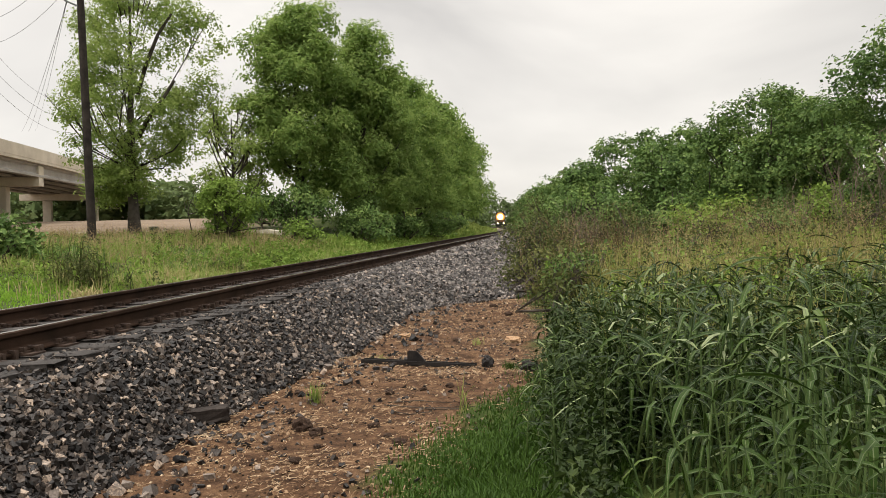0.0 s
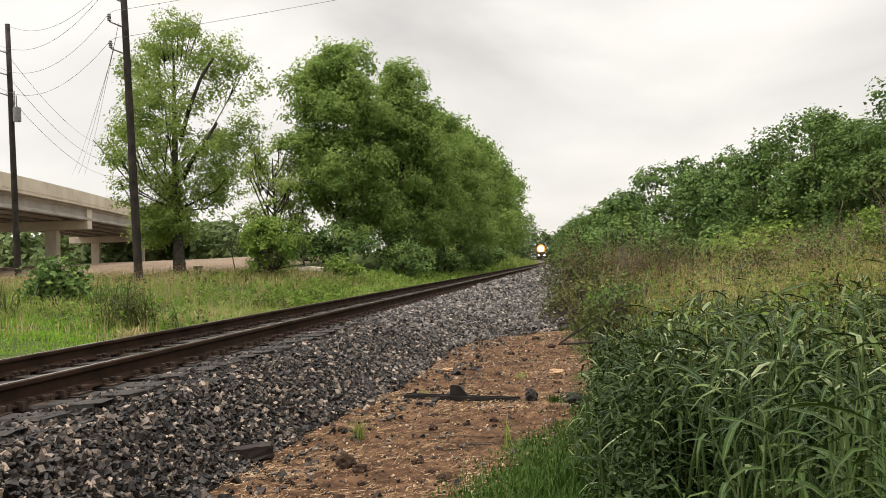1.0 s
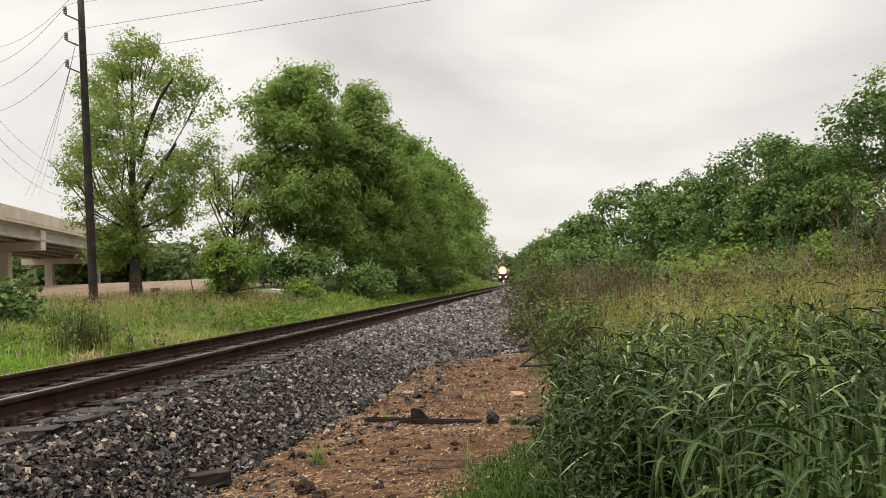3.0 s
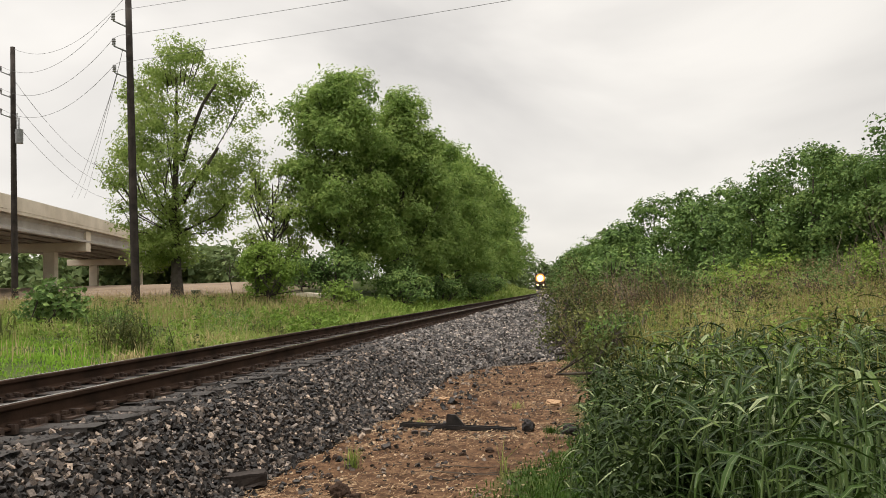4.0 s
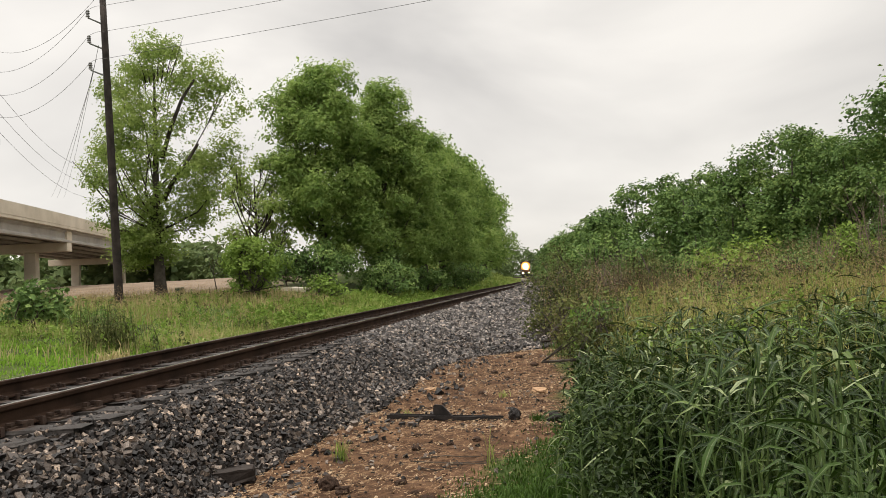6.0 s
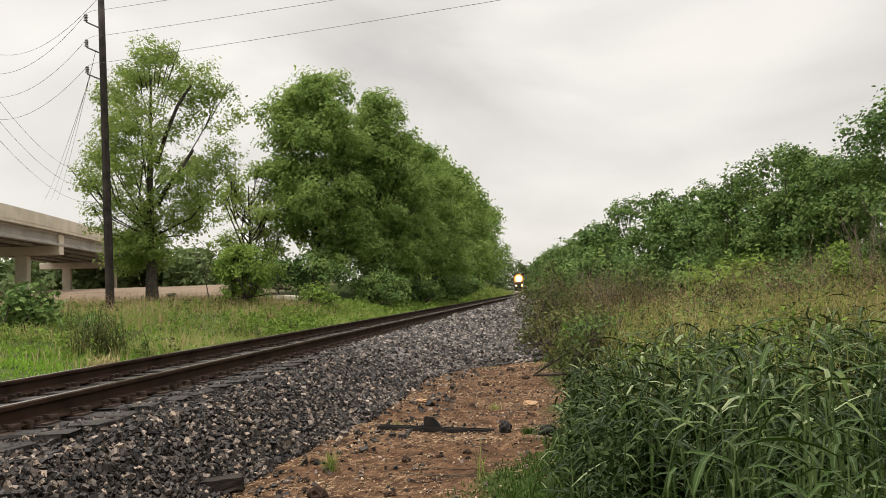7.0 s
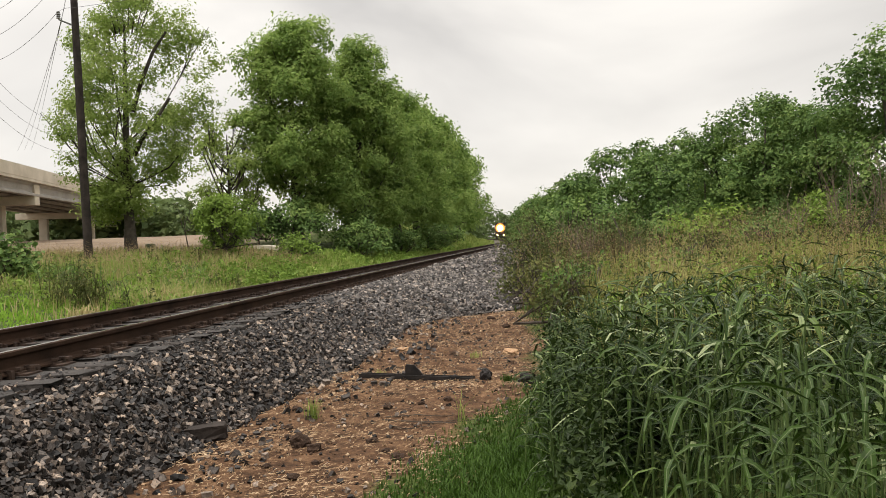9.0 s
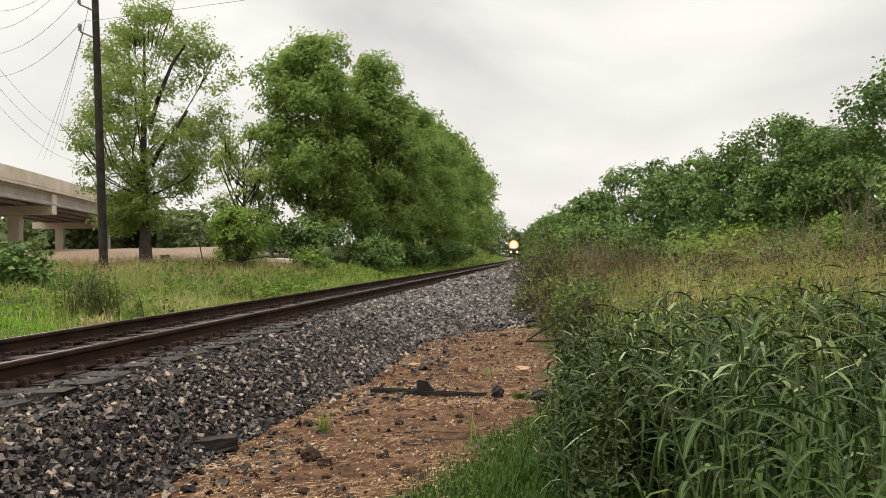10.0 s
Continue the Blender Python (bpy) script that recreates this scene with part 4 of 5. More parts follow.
for hx, hy, hr, hh, mt, sd in ((5.6, 26, 1.1, 1.9, 1, 51), (3.9, 28, 1.1, 2.2, 0, 52), (2.2, 31, 1.1, 2.6, 0, 53), (1.3, 27, 1.2, 2.6, 0, 54), (0.5, 31, 1.1, 2.6, 0, 55), (0.0, 40, 1.1, 2.9, 0, 56), (8.0, 24.5, 1.1, 2.0, 1, 57), (9.8, 21, 1.3, 2.4, 0, 58), (6.9, 28, 1.2, 2.6, 0, 59), (-0.2, 52, 1.6, 3.2, 0, 60), (-0.2, 21, 0.75, 1.7, 2, 61), (0.3, 17.5, 0.8, 1.3, 2, 62), (-0.3, 25, 0.9, 2.1, 2, 63), (0.9, 21, 0.9, 1.7, 2, 64), (0.55, 13.2, 0.6, 1.0, 0, 65), (2.2, 23, 1.0, 1.8, 2, 66), (-0.25, 18.8, 0.5, 1.1, 2, 67), (3.4, 19, 0.8, 1.3, 2, 68), (5.2, 20, 0.9, 1.5, 0, 69), (6.6, 18.5, 0.9, 1.4, 2, 70), (4.2, 24, 0.9, 1.8, 1, 71), (7.2, 22, 0.9, 1.7, 1, 72), (2.6, 16, 0.6, 1.0, 0, 73), (0.3, 14.4, 0.5, 0.9, 2, 74), (0.4, 12.4, 0.45, 0.8, 2, 75), (-0.2, 16.6, 0.55, 1.0, 2, 76), (0.9, 15.6, 0.7, 1.1, 2, 77)):
    make_tree("bush", hx, hy, lobe_set([(0, 0, hh * 0.62, hr * 0.7, hr * 0.7, hh * 0.36), (hr * 0.5, 0, hh * 0.35, hr * 0.6, hr * 0.6, hh * 0.33), (-hr * 0.5, 0, hh * 0.35, hr * 0.6, hr * 0.6, hh * 0.33)], sd, 12, 0.4), 0.075 if hy < 22 or mt == 2 else 0.13, 0.05, (M_LEAF_C, M_LEAF_D, M_OLIVE)[mt], "brownish olive weedy bush beside the dirt" if mt == 2 else "leafy green bush in front of the vine-covered trees", "bush", per_area=11 if hy < 22 or mt == 2 else 7, sigma=0.13, k=11, seed=sd, group="bushes at the meadow's edge")


def far_woods():
    """Woods that close the view, too far to tell their trees apart."""
    rng = np.random.default_rng(77)
    lobes = []
    for x, y, h, r in [(-220 + i * 13, 285 + 20 * math.sin(i * 1.7), 11 + 2 * math.sin(i * 2.3), 8) for i in range(15)] + [(-34 + i * 12, 345, 10 + 2 * math.sin(i * 1.9), 8) for i in range(12)] + [(track_x(d) - 11 - 0.5 * math.sin(d), d, 9.5 + math.sin(d * 0.7), 3.6) for d in range(140, 320, 9)] + [(track_x(d) + 11 + 0.02 * (d - 140), d, 8.5 + math.sin(d * 0.9), 3.6) for d in range(140, 320, 9)] + [(-70 - i * 9, 150 + i * 7, 10, 6) for i in range(9)] + [(-58 - i * 8, 128 + 4 * math.sin(i * 2.0), 7.5, 4.5) for i in range(8)] + [(-62 - i * 6, 104 + 3 * math.sin(i * 2.0), 7.0, 4.0) for i in range(7)]:
        x = float(x)
        lobes.append((x, y, h * 0.68, r, r, h * 0.34))
        lobes.append((x + r * 0.4, y - 1, h * 0.35, r * 1.1, r, h * 0.36))
        lobes.append((x - r * 0.3, y + 1, h * 0.82, r * 0.6, r * 0.6, h * 0.2))
        lobes.append((x, y - 2, 0.3, r * 1.1, r * 0.8, 2.4))
    L, cen, nr = crown_points(lobes, 0.11, 0.9, 12, rng, 0.2)
    L[:, 2] += 0.9
    V, F = leaf_cloud(L, 1.25 * (0.6 + 0.8 * rng.random(len(L))), rng, out=nr * 0.5, slim=0.7)
    tagged(obj("far_woods", V, F, M_LEAF_F), "distant hazy green woods behind the railway and overpass", "woods", kind="stuff")


far_woods()


# ---- grasses ----
def meadow(name, label, regions, mat, seed, category="grass"):
    """regions: (count, x0, x1, y0, y1, height, height spread, width, bend); clumped and uneven."""
    rng = np.random.default_rng(seed)
    VV, FF, o = [], [], 0
    for n, x0, x1, y0, y1, h0, dh, w, bend in regions:
        X = x0 + (x1 - x0) * rng.random(n * 2)
        Y = y0 + (y1 - y0) * rng.random(n * 2)
        clump = vnoise(X, Y, 0.9, 1) * 0.6 + vnoise(X, Y, 0.25, 2) * 0.4
        ok = clump > (0.25 if h0 > 0.15 else 0.1) + 0.4 * rng.random(n * 2)
        # keep off the track and off the bare dirt
        off = X - track_x(Y)
        ok &= (off < -2.5 - 0.3 * rng.random(n * 2)) | (X > dirt_edge(Y) + 0.15 * rng.normal(size=n * 2) + 0.1)
        X, Y, clump = X[ok][:n], Y[ok][:n], clump[ok][:n]
        h = h0 + dh * (rng.random(len(X)) - 0.5) * 2 + h0 * 0.7 * (clump - 0.55)
        if x1 > 0:
            h *= 0.45 + 0.55 * smooth((X - dirt_edge(Y) - 0.1) / 1.0)
        V, F = blades(len(X), X, Y, np.maximum(0.04, h), w * (0.6 + 0.8 * rng.random(len(X))), rng, bend)
        VV.append(V)
        FF += [tuple(i + o for i in f) for f in F]
        o += len(V)
    tagged(obj(name, np.concatenate(VV), FF, mat), label, category, kind="stuff")


meadow("tall_grass", "tall green grass between the railway and the overpass", [
    (11000, -14, -7.2, 16, 23, 0.2, 0.15, 0.013, 1.0), (19000, -24, -7.5, 18, 33, 0.27, 0.2, 0.017, 0.9), (5000, -30, -9, 28, 37, 0.25, 0.15, 0.026, 0.7),
    (6000, -10.5, -7.0, 26, 75, 0.4, 0.2, 0.05, 0.6), (5000, -26, -13, 14, 24, 0.36, 0.25, 0.018, 0.8), (5000, -15, -7.5, 70, 170, 0.6, 0.25, 0.13, 0.7)], M_GRASS, 21)
meadow("dry_grass", "dry tan grass under the utility poles and trees", [
    (12000, -30, -9, 25, 36.5, 0.40, 0.16, 0.020, 0.5), (1500, -14, -8, 13, 24, 0.35, 0.15, 0.016, 0.6), (1300, 1.5, 10, 11, 22, 0.8, 0.3, 0.014, 0.9)], M_DRYGRASS, 25)
meadow("short_grass", "short bright green grass beside the rails", [
    (20000, -17, -7.0, 8, 18, 0.10, 0.05, 0.03, 0.7), (4000, -20, -7.0, 16, 24, 0.12, 0.05, 0.04, 0.7)], M_LAWN, 22)
meadow("turf", "dark green short turf spilling onto the dirt", [
    (30000, -1.0, 0.4, 3.8, 7.6, 0.11, 0.05, 0.007, 0.8), (4000, -0.8, 0.8, 7.4, 16, 0.10, 0.06, 0.008, 0.8), (3000, -1.4, 0.8, 15, 24, 0.2, 0.1, 0.016, 0.8)], M_DENSE, 26)
meadow("weed_meadow", "tall yellow-green weeds and grass beside the dirt", [
    (9000, 0.3, 6, 6.5, 13, 0.68, 0.35, 0.014, 1.1), (12000, 0.7, 9, 11, 19, 0.7, 0.35, 0.02, 1.0), (9000, -0.6, 14, 17, 27, 0.8, 0.35, 0.028, 0.9)], M_WEED, 23)
meadow("brown_weeds", "dry brown weed stems along the meadow's edge", [
    (500, -0.4, 1.2, 13, 20, 0.9, 0.3, 0.010, 0.5), (650, -0.5, 2.2, 17, 27, 1.35, 0.6, 0.012, 0.6), (900, 1.0, 11, 12, 24, 0.9, 0.3, 0.012, 0.7), (800, -30, -9, 26, 37, 0.5, 0.15, 0.02, 0.4)], M_DRYWEED, 24, "weeds")


def seed_heads():
    """Loose drooping panicles over the weeds."""
    rng = np.random.default_rng(31)
    VV, FF, o = [], [], 0
    for n, x0, x1, y0, y1, z0, dz, s in ((600, 0.8, 6, 7.5, 13, 0.8, 0.4, 0.016), (1500, 0.2, 9, 11, 19, 0.9, 0.45, 0.02), (2600, -0.6, 13, 17, 26, 1.05, 0.5, 0.027), (1800, -28, -9, 20, 36, 0.5, 0.15, 0.035)):
        X, Y = x0 + (x1 - x0) * rng.random(n), y0 + (y1 - y0) * rng.random(n)
        keep = (X < -7) | (X > dirt_edge(Y) + 0.1)
        keep &= vnoise(X, Y, 0.35, 3) * 0.6 + vnoise(X, Y, 1.3, 1) * 0.4 > 0.44
        X, Y = X[keep], Y[keep]
        m = len(X)
        Z = land(X, Y) + z0 + dz * (rng.random(m) - 0.5) * 2
        k = 16
        C = np.repeat(np.stack([X, Y, Z], 1), k, 0) + rng.normal(size=(m * k, 3)) * np.array([0.09, 0.09, 0.10]) * (s / 0.03) ** 0.6
        V, F = leaf_cloud(C, s * (0.6 + 0.8 * rng.random(m * k)), rng, 0.2, 0.4)
        VV.append(V)
        FF.append(F + o)
        o += len(V)
        V, F = blades(m, X, Y, Z - land(X, Y), 0.003 + 0.0003 * Y, rng, 0.3)
        VV.append(V)
        FF2 = [tuple(i + o for i in f) for f in F]
        FF.append(FF2)
        o += len(V)
    faces = []
    for f in FF:
        faces += f if isinstance(f, list) else [tuple(q) for q in f.tolist()]
    tagged(obj("seed_heads", np.concatenate(VV), faces, M_SEED), "loose reddish-brown seed heads over the weeds", "weeds", kind="stuff")


seed_heads()


def broad_weeds(name, label, mat, spots, seed):
    """Leafy weeds among the grass: small clusters of leaves up their stems."""
    rng = np.random.default_rng(seed)
    CC, SS = [], []
    for n, x0, x1, y0, y1, h, s in spots:
        X, Y = x0 + (x1 - x0) * rng.random(n), y0 + (y1 - y0) * rng.random(n)
        keep = ((X < -7) | (X > dirt_edge(Y) + 0.1)) & (vnoise(X, Y, 0.6, 2) > 0.42)
        X, Y = X[keep], Y[keep]
        k = 16
        u = rng.random((len(X), k))
        hh = h * (0.6 + 0.6 * rng.random((len(X), 1)))
        C = np.stack([X[:, None] + rng.normal(size=u.shape) * 0.09 * (1.2 - u), Y[:, None] + rng.normal(size=u.shape) * 0.09 * (1.2 - u), land(X, Y)[:, None] + u * hh], -1).reshape(-1, 3)
        CC.append(C)
        SS.append(s * (0.6 + 0.8 * rng.random(len(C))))
    C = np.concatenate(CC)
    V, F = leaf_cloud(C, np.concatenate(SS), rng, 0.6, 0.5)
    tagged(obj(name, V, F, mat), label, "weeds", kind="stuff")


broad_weeds("green_weeds", "bright leafy weeds among the tall grass", M_LEAF_D, [(700, 0.6, 6, 7.5, 13, 0.75, 0.07), (1100, 0, 10, 12, 20, 0.8, 0.09), (700, 0, 13, 19, 26, 0.9, 0.12), (900, -22, -8, 16, 34, 0.4, 0.11), (1900, -11, -7.0, 22, 55, 0.42, 0.15), (700, -11, -7.3, 50, 110, 0.5, 0.3)], 81)
broad_weeds("dark_herbs", "green leafy herbs, darkened as shade, crowding under the broad-leaved grass", M_HERB, [(3600, 0.1, 2.4, 3.0, 5.6, 0.55, 0.046), (3000, 0.0, 4.0, 5.0, 8.5, 0.62, 0.05), (1200, 0.2, 6.5, 8, 11, 0.65, 0.055)], 83)
broad_weeds("olive_weeds", "olive brown leafy weeds among the tall grass", M_OLIVE, [(500, 0.4, 6, 8, 13, 0.85, 0.06), (900, 0, 10, 12, 20, 0.95, 0.08), (700, 0, 13, 19, 26, 1.0, 0.1), (400, -22, -8, 16, 34, 0.4, 0.1)], 82)


def cane_leaf(length, width, arch, rng):
    """A long arching blade folded along a pale midrib: verts, faces and material slots."""
    V, F, I = [], [], []
    n = 4
    twist = rng.normal() * 0.5
    for i in range(n + 1):
        u = i / n
        r = length * (u - 0.18 * arch * u * u)
        z = length * (0.7 * u - arch * 0.95 * u ** 2.0)
        w = width * (0.35 + 0.65 * min(1, u * 4)) * (1 - u ** 2.5) + 0.001
        a = twist * u
        for s, lift in ((-1, 0.28), (-0.12, 0), (0.12, 0), (1, 0.28)):
            V.append((r, s * w / 2 * math.cos(a), z + lift * w / 2 * abs(s) + s * w / 2 * math.sin(a)))
    for i in range(n):
        for j in range(3):
            F.append((i * 4 + j, i * 4 + j + 1, i * 4 + 4 + j + 1, i * 4 + 4 + j))
            I.append(1 if j == 1 else 0)
    return np.array(V), F, I


M_RIB = material("pale_midrib", [(0.3, (0.06, 0.085, 0.03)), (0.7, (0.12, 0.15, 0.06))], 0.4, 5, 40, 0, leafy=0.1)


def cane_parts(seed):
    """One stem of broad-leaved grass: stem and leaves as (verts, faces, slots)."""
    rng = np.random.default_rng(seed)
    h = 0.55 + 0.38 * rng.random()
    lean = rng.normal(size=2) * 0.07
    stem = tube([(lean[0] * u * u, lean[1] * u * u, h * u) for u in (-0.03, 0.35, 0.7, 1.0)], [0.008, 0.0075, 0.006, 0.003], 5)
    leaves = []
    a = rng.random() * 6.28
    k = int(8 + rng.integers(4))
    for i in range(k):
        u = 0.12 + 0.86 * i / (k - 1)
        V, F, I = cane_leaf((0.22 + 0.20 * rng.random()) * (1.05 - 0.3 * abs(u - 0.55)), 0.016 + 0.022 * rng.random() ** 1.5, (0.35 + 1.4 * rng.random()) * (1.3 - 0.6 * u), rng)
        a += math.pi * (0.85 + 0.3 * rng.random())
        c, s = math.cos(a), math.sin(a)
        R = np.array([[c, -s, 0], [s, c, 0], [0, 0, 1]])
        leaves.append((V @ R.T + np.array([lean[0] * u * u, lean[1] * u * u, h * u]), F, I))
    return stem, leaves


def cane_edge(y):
    return np.interp(y, [2.0, 3.6, 4.6, 5.5, 6.5, 8, 10.5, 13], [0.55, 0.25, 0.0, -0.1, 0.0, 0.15, 0.2, 0.1])


def cane():
    rng = np.random.default_rng(61)
    kinds = [cane_parts(s) for s in range(12)]
    protos = []
    for k, (stem, leaves) in enumerate(kinds):
        p = empty("broad_leaved_grass", pose(0.9, 4.2, 0), "tall broad-leaved grass plant with arching pale-ribbed leaves", "grass plant", "broad-leaved grass stand")
        obj("stem", stem[0], stem[1], M_CANESTEM, p)
        for V, F, I in leaves:
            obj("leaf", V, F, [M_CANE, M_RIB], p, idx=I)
        protos.append(p)
    spots = []
    while len(spots) < 1250:
        y = 2.6 + 8 * rng.random() ** 1.15
        x = -0.2 + (1.2 + 0.62 * y) * rng.random()
        if x > float(cane_edge(y)) + 0.12 * rng.normal() and not (x < 0.5 and y < 3.2) and not (x < 1.7 and y < 4.4 and rng.random() < 0.65):
            spots.append((x, y))
    # a few stalks stand well clear of the rest
    tall_spots = [(0.62, 6.0), (0.95, 6.3), (1.3, 5.6), (1.75, 6.6), (2.2, 5.2), (0.45, 7.2), (2.6, 6.4), (1.55, 4.6)]
    spots += tall_spots
    spots.sort(key=lambda s: s[1])
    used = set()
    V0, F0, I0, o = [], [], [], 0
    SV, SF, so = [], [], 0
    for i, (x, y) in enumerate(spots):
        k = int(rng.integers(12))
        size = 0.85 + 0.3 * rng.random()
        tall = 1 - 0.35 * max(0, 1 - (x - float(cane_edge(y))) / 0.5)
        if (x, y) in tall_spots:
            size = 1.2
        m = pose(x, y, float(land(x, y)) - 0.02, rng.normal() * 4, rng.normal() * 4, rng.random() * 360) @ Matrix.Scale(size * tall, 4)
        if i < 150:
            if k not in used:
                used.add(k)
                protos[k].matrix_basis = m
            else:
                q = copy_thing(protos[k], Matrix())
                q.matrix_basis = m
        else:
            A = np.array(m)
            stem, leaves = kinds[k]
            S = np.array([tuple(v) for v in stem[0]]) @ A[:3, :3].T + A[:3, 3]
            SV.append(S)
            SF += [tuple(j + so for j in f) for f in stem[1]]
            so += len(S)
            for V, F, I in leaves:
                V0.append(V @ A[:3, :3].T + A[:3, 3])
                F0 += [tuple(j + o for j in f) for f in F]
                I0 += I
                o += len(V)
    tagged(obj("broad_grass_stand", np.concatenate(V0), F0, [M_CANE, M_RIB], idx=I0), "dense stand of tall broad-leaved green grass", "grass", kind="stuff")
    tagged(obj("broad_grass_stems", np.concatenate(SV), SF, M_CANESTEM), "green stems of the broad-leaved grass stand", "grass", kind="stuff")


def cane_clump(x, y, n, r, size, seed, label):
    rng = np.random.default_rng(seed)
    kinds = [cane_parts(s) for s in range(30, 36)]
    V0, F0, I0, o = [], [], [], 0
    for _ in range(n):
        px, py = x + rng.normal() * r, y + rng.normal() * r
        A = np.array(pose(px, py, float(land(px, py)) - 0.02, rng.normal() * 12, rng.normal() * 12, rng.random() * 360) @ Matrix.Scale(size * (0.6 + 0.5 * rng.random()), 4))
        stem, leaves = kinds[int(rng.integers(6))]
        for V, F in [(np.array([tuple(v) for v in stem[0]]), stem[1])] + [(q[0], q[1]) for q in leaves]:
            V0.append(V @ A[:3, :3].T + A[:3, 3])
            F0 += [tuple(j + o for j in f) for f in F]
            o += len(V)
    tagged(obj("grass_clump", np.concatenate(V0), F0, M_OLIVE), label, "grass clump", "clumps of tall grass", "stuff")


cane()
cane_clump(-10.0, 17.0, 55, 0.42, 1.25, 1, "arching olive clump of broad-leaved grass beside the rails")
cane_clump(-13.0, 15.0, 26, 0.35, 0.9, 2, "low green clump of broad-leaved grass beside the rails")
cane_clump(-8.4, 21.5, 16, 0.25, 0.8, 3, "low green clump of broad-leaved grass beside the rails")

# ---- litter on the dirt ----


def straw():
    rng = np.random.default_rng(71)
    n = 22000
    Y = 3.5 + 12 * rng.random(n) ** 1.3
    X = toe_x(Y) + 0.1 + (dirt_edge(Y) + 0.35 - toe_x(Y)) * rng.random(n)
    heap = vnoise(X, Y, 1.6, 1) * 0.6 + vnoise(X, Y, 5.0, 2) * 0.4 + 0.3 * rng.random(n) > 0.62
    X, Y = X[heap], Y[heap]
    n = len(X)
    a = rng.normal(size=n) * 1.3
    L, w = 0.012 + 0.06 * rng.random(n) ** 2.5, 0.0018 + 0.003 * rng.random(n) ** 2
    z = land(X, Y) + 0.006 + 0.008 * rng.random(n)
    dx, dy = np.cos(a) * L / 2, np.sin(a) * L / 2
    px, py = -np.sin(a) * w / 2, np.cos(a) * w / 2
    dz = 0.012 * rng.random(n)
    V = np.stack([np.stack([X - dx - px, Y - dy - py, z], 1), np.stack([X + dx - px, Y + dy - py, z + dz], 1), np.stack([X + dx + px, Y + dy + py, z + dz + 0.002], 1), np.stack([X - dx + px, Y - dy + py, z + 0.002], 1)], 1).reshape(-1, 3)
    tagged(obj("straw", V, np.arange(n * 4).reshape(n, 4), M_STRAW), "dry straw strewn over the dirt", "straw", kind="stuff")


def pebbles():
    rng = np.random.default_rng(72)
    VV, FF, o = [], [], 0
    for n, s0, s1, spread in ((1500, 0.008, 0.03, 1.0), (420, 0.02, 0.06, 0.35)):
        Y = 3.6 + 11 * rng.random(n) ** 1.2
        X = toe_x(Y) + (dirt_edge(Y) + 0.2 - toe_x(Y)) * rng.random(n) * spread
        s = s0 + (s1 - s0) * rng.random(n) ** 2
        V, F = stones(n, X, Y, land(X, Y) + s * 0.2, s, rng)
        VV.append(V)
        FF.append(F + o)
        o += len(V)
    tagged(obj("pebbles", np.concatenate(VV), np.concatenate(FF), M_STONE), "loose grey pebbles scattered on the dirt", "pebbles", kind="stuff")
    n = 5200
    Y = 3.6 + 11.5 * rng.random(n) ** 1.3
    X = toe_x(Y) + (dirt_edge(Y) + 0.25 - toe_x(Y)) * rng.random(n)
    s = 0.005 + 0.013 * rng.random(n) ** 2
    tagged(obj("grit", *stones(n, X, Y, land(X, Y) + s * 0.2, s, rng), M_GRIT), "tan and brown grit strewn over the dirt", "grit", kind="stuff")


def lump(name, x, y, s, mat, label, category, seed, flat=0.7):
    bm = bmesh.new()
    bmesh.ops.create_icosphere(bm, subdivisions=3, radius=1)
    for v in bm.verts:
        d = v.co.normalized()
        v.co = d * (0.8 + 0.35 * noise.noise(d * 1.6 + Vector((seed, 0, 0))) + 0.16 * noise.noise(d * 4.5 + Vector((seed, 3, 0))) + 0.08 * noise.noise(d * 11))
        v.co.z *= flat
    ob = part(name, bm, mat)
    ob.matrix_basis = pose(x, y, float(land(x, y)) + s[2] * flat * 0.45, 0, 0, seed * 40) @ Matrix.Diagonal((*s, 1))
    tagged(ob, label, category)


straw()
pebbles()
lump("soil_clod", -1.69, 5.52, (0.085, 0.08, 0.08), M_CLOD, "dark brown clod of soil on the dirt", "clod", 1, 0.9)
lump("soil_clod", -1.55, 5.38, (0.06, 0.06, 0.05), M_CLOD, "dark brown clod of soil on the dirt", "clod", 2, 0.9)
for i, (x, y, s) in enumerate(((-1.95, 7.05, 0.035), (-2.02, 8.1, 0.05), (-1.8, 8.05, 0.045), (-1.3, 6.7, 0.05), (-2.1, 6.8, 0.05), (-1.05, 6.9, 0.04), (-1.6, 6.35, 0.03), (-1.1, 9.9, 0.05), (-1.4, 10.4, 0.05), (-0.9, 11.4, 0.05), (-1.75, 5.0, 0.04), (-1.9, 5.9, 0.03), (-1.45, 5.05, 0.035), (-1.2, 5.6, 0.05), (-0.95, 5.15, 0.06), (-1.05, 5.3, 0.04), (-1.5, 4.75, 0.05), (-2.0, 6.25, 0.045), (-1.4, 7.3, 0.04), (-0.85, 7.1, 0.05), (-1.15, 12.2, 0.07), (-0.6, 12.9, 0.08), (-0.9, 14.0, 0.08))):
    lump("soil_clod", x, y, (s, s * 0.9, s * 0.8), M_CLOD, "small dark clod of soil on the dirt", "clod", 5 + i)
lump("tan_rock", -0.40, 9.75, (0.17, 0.10, 0.08), M_TAN, "flat pale tan rock lying on the dirt", "rock", 3, 0.6)
lump("tan_rock", -1.75, 10.3, (0.12, 0.08, 0.05), M_TAN, "flat pale tan rock lying on the dirt", "rock", 4, 0.6)
lump("dark_stone", -0.58, 8.0, (0.085, 0.06, 0.085), M_BARIRON, "dark stone beside the steel bar", "stone", 8, 1.0)
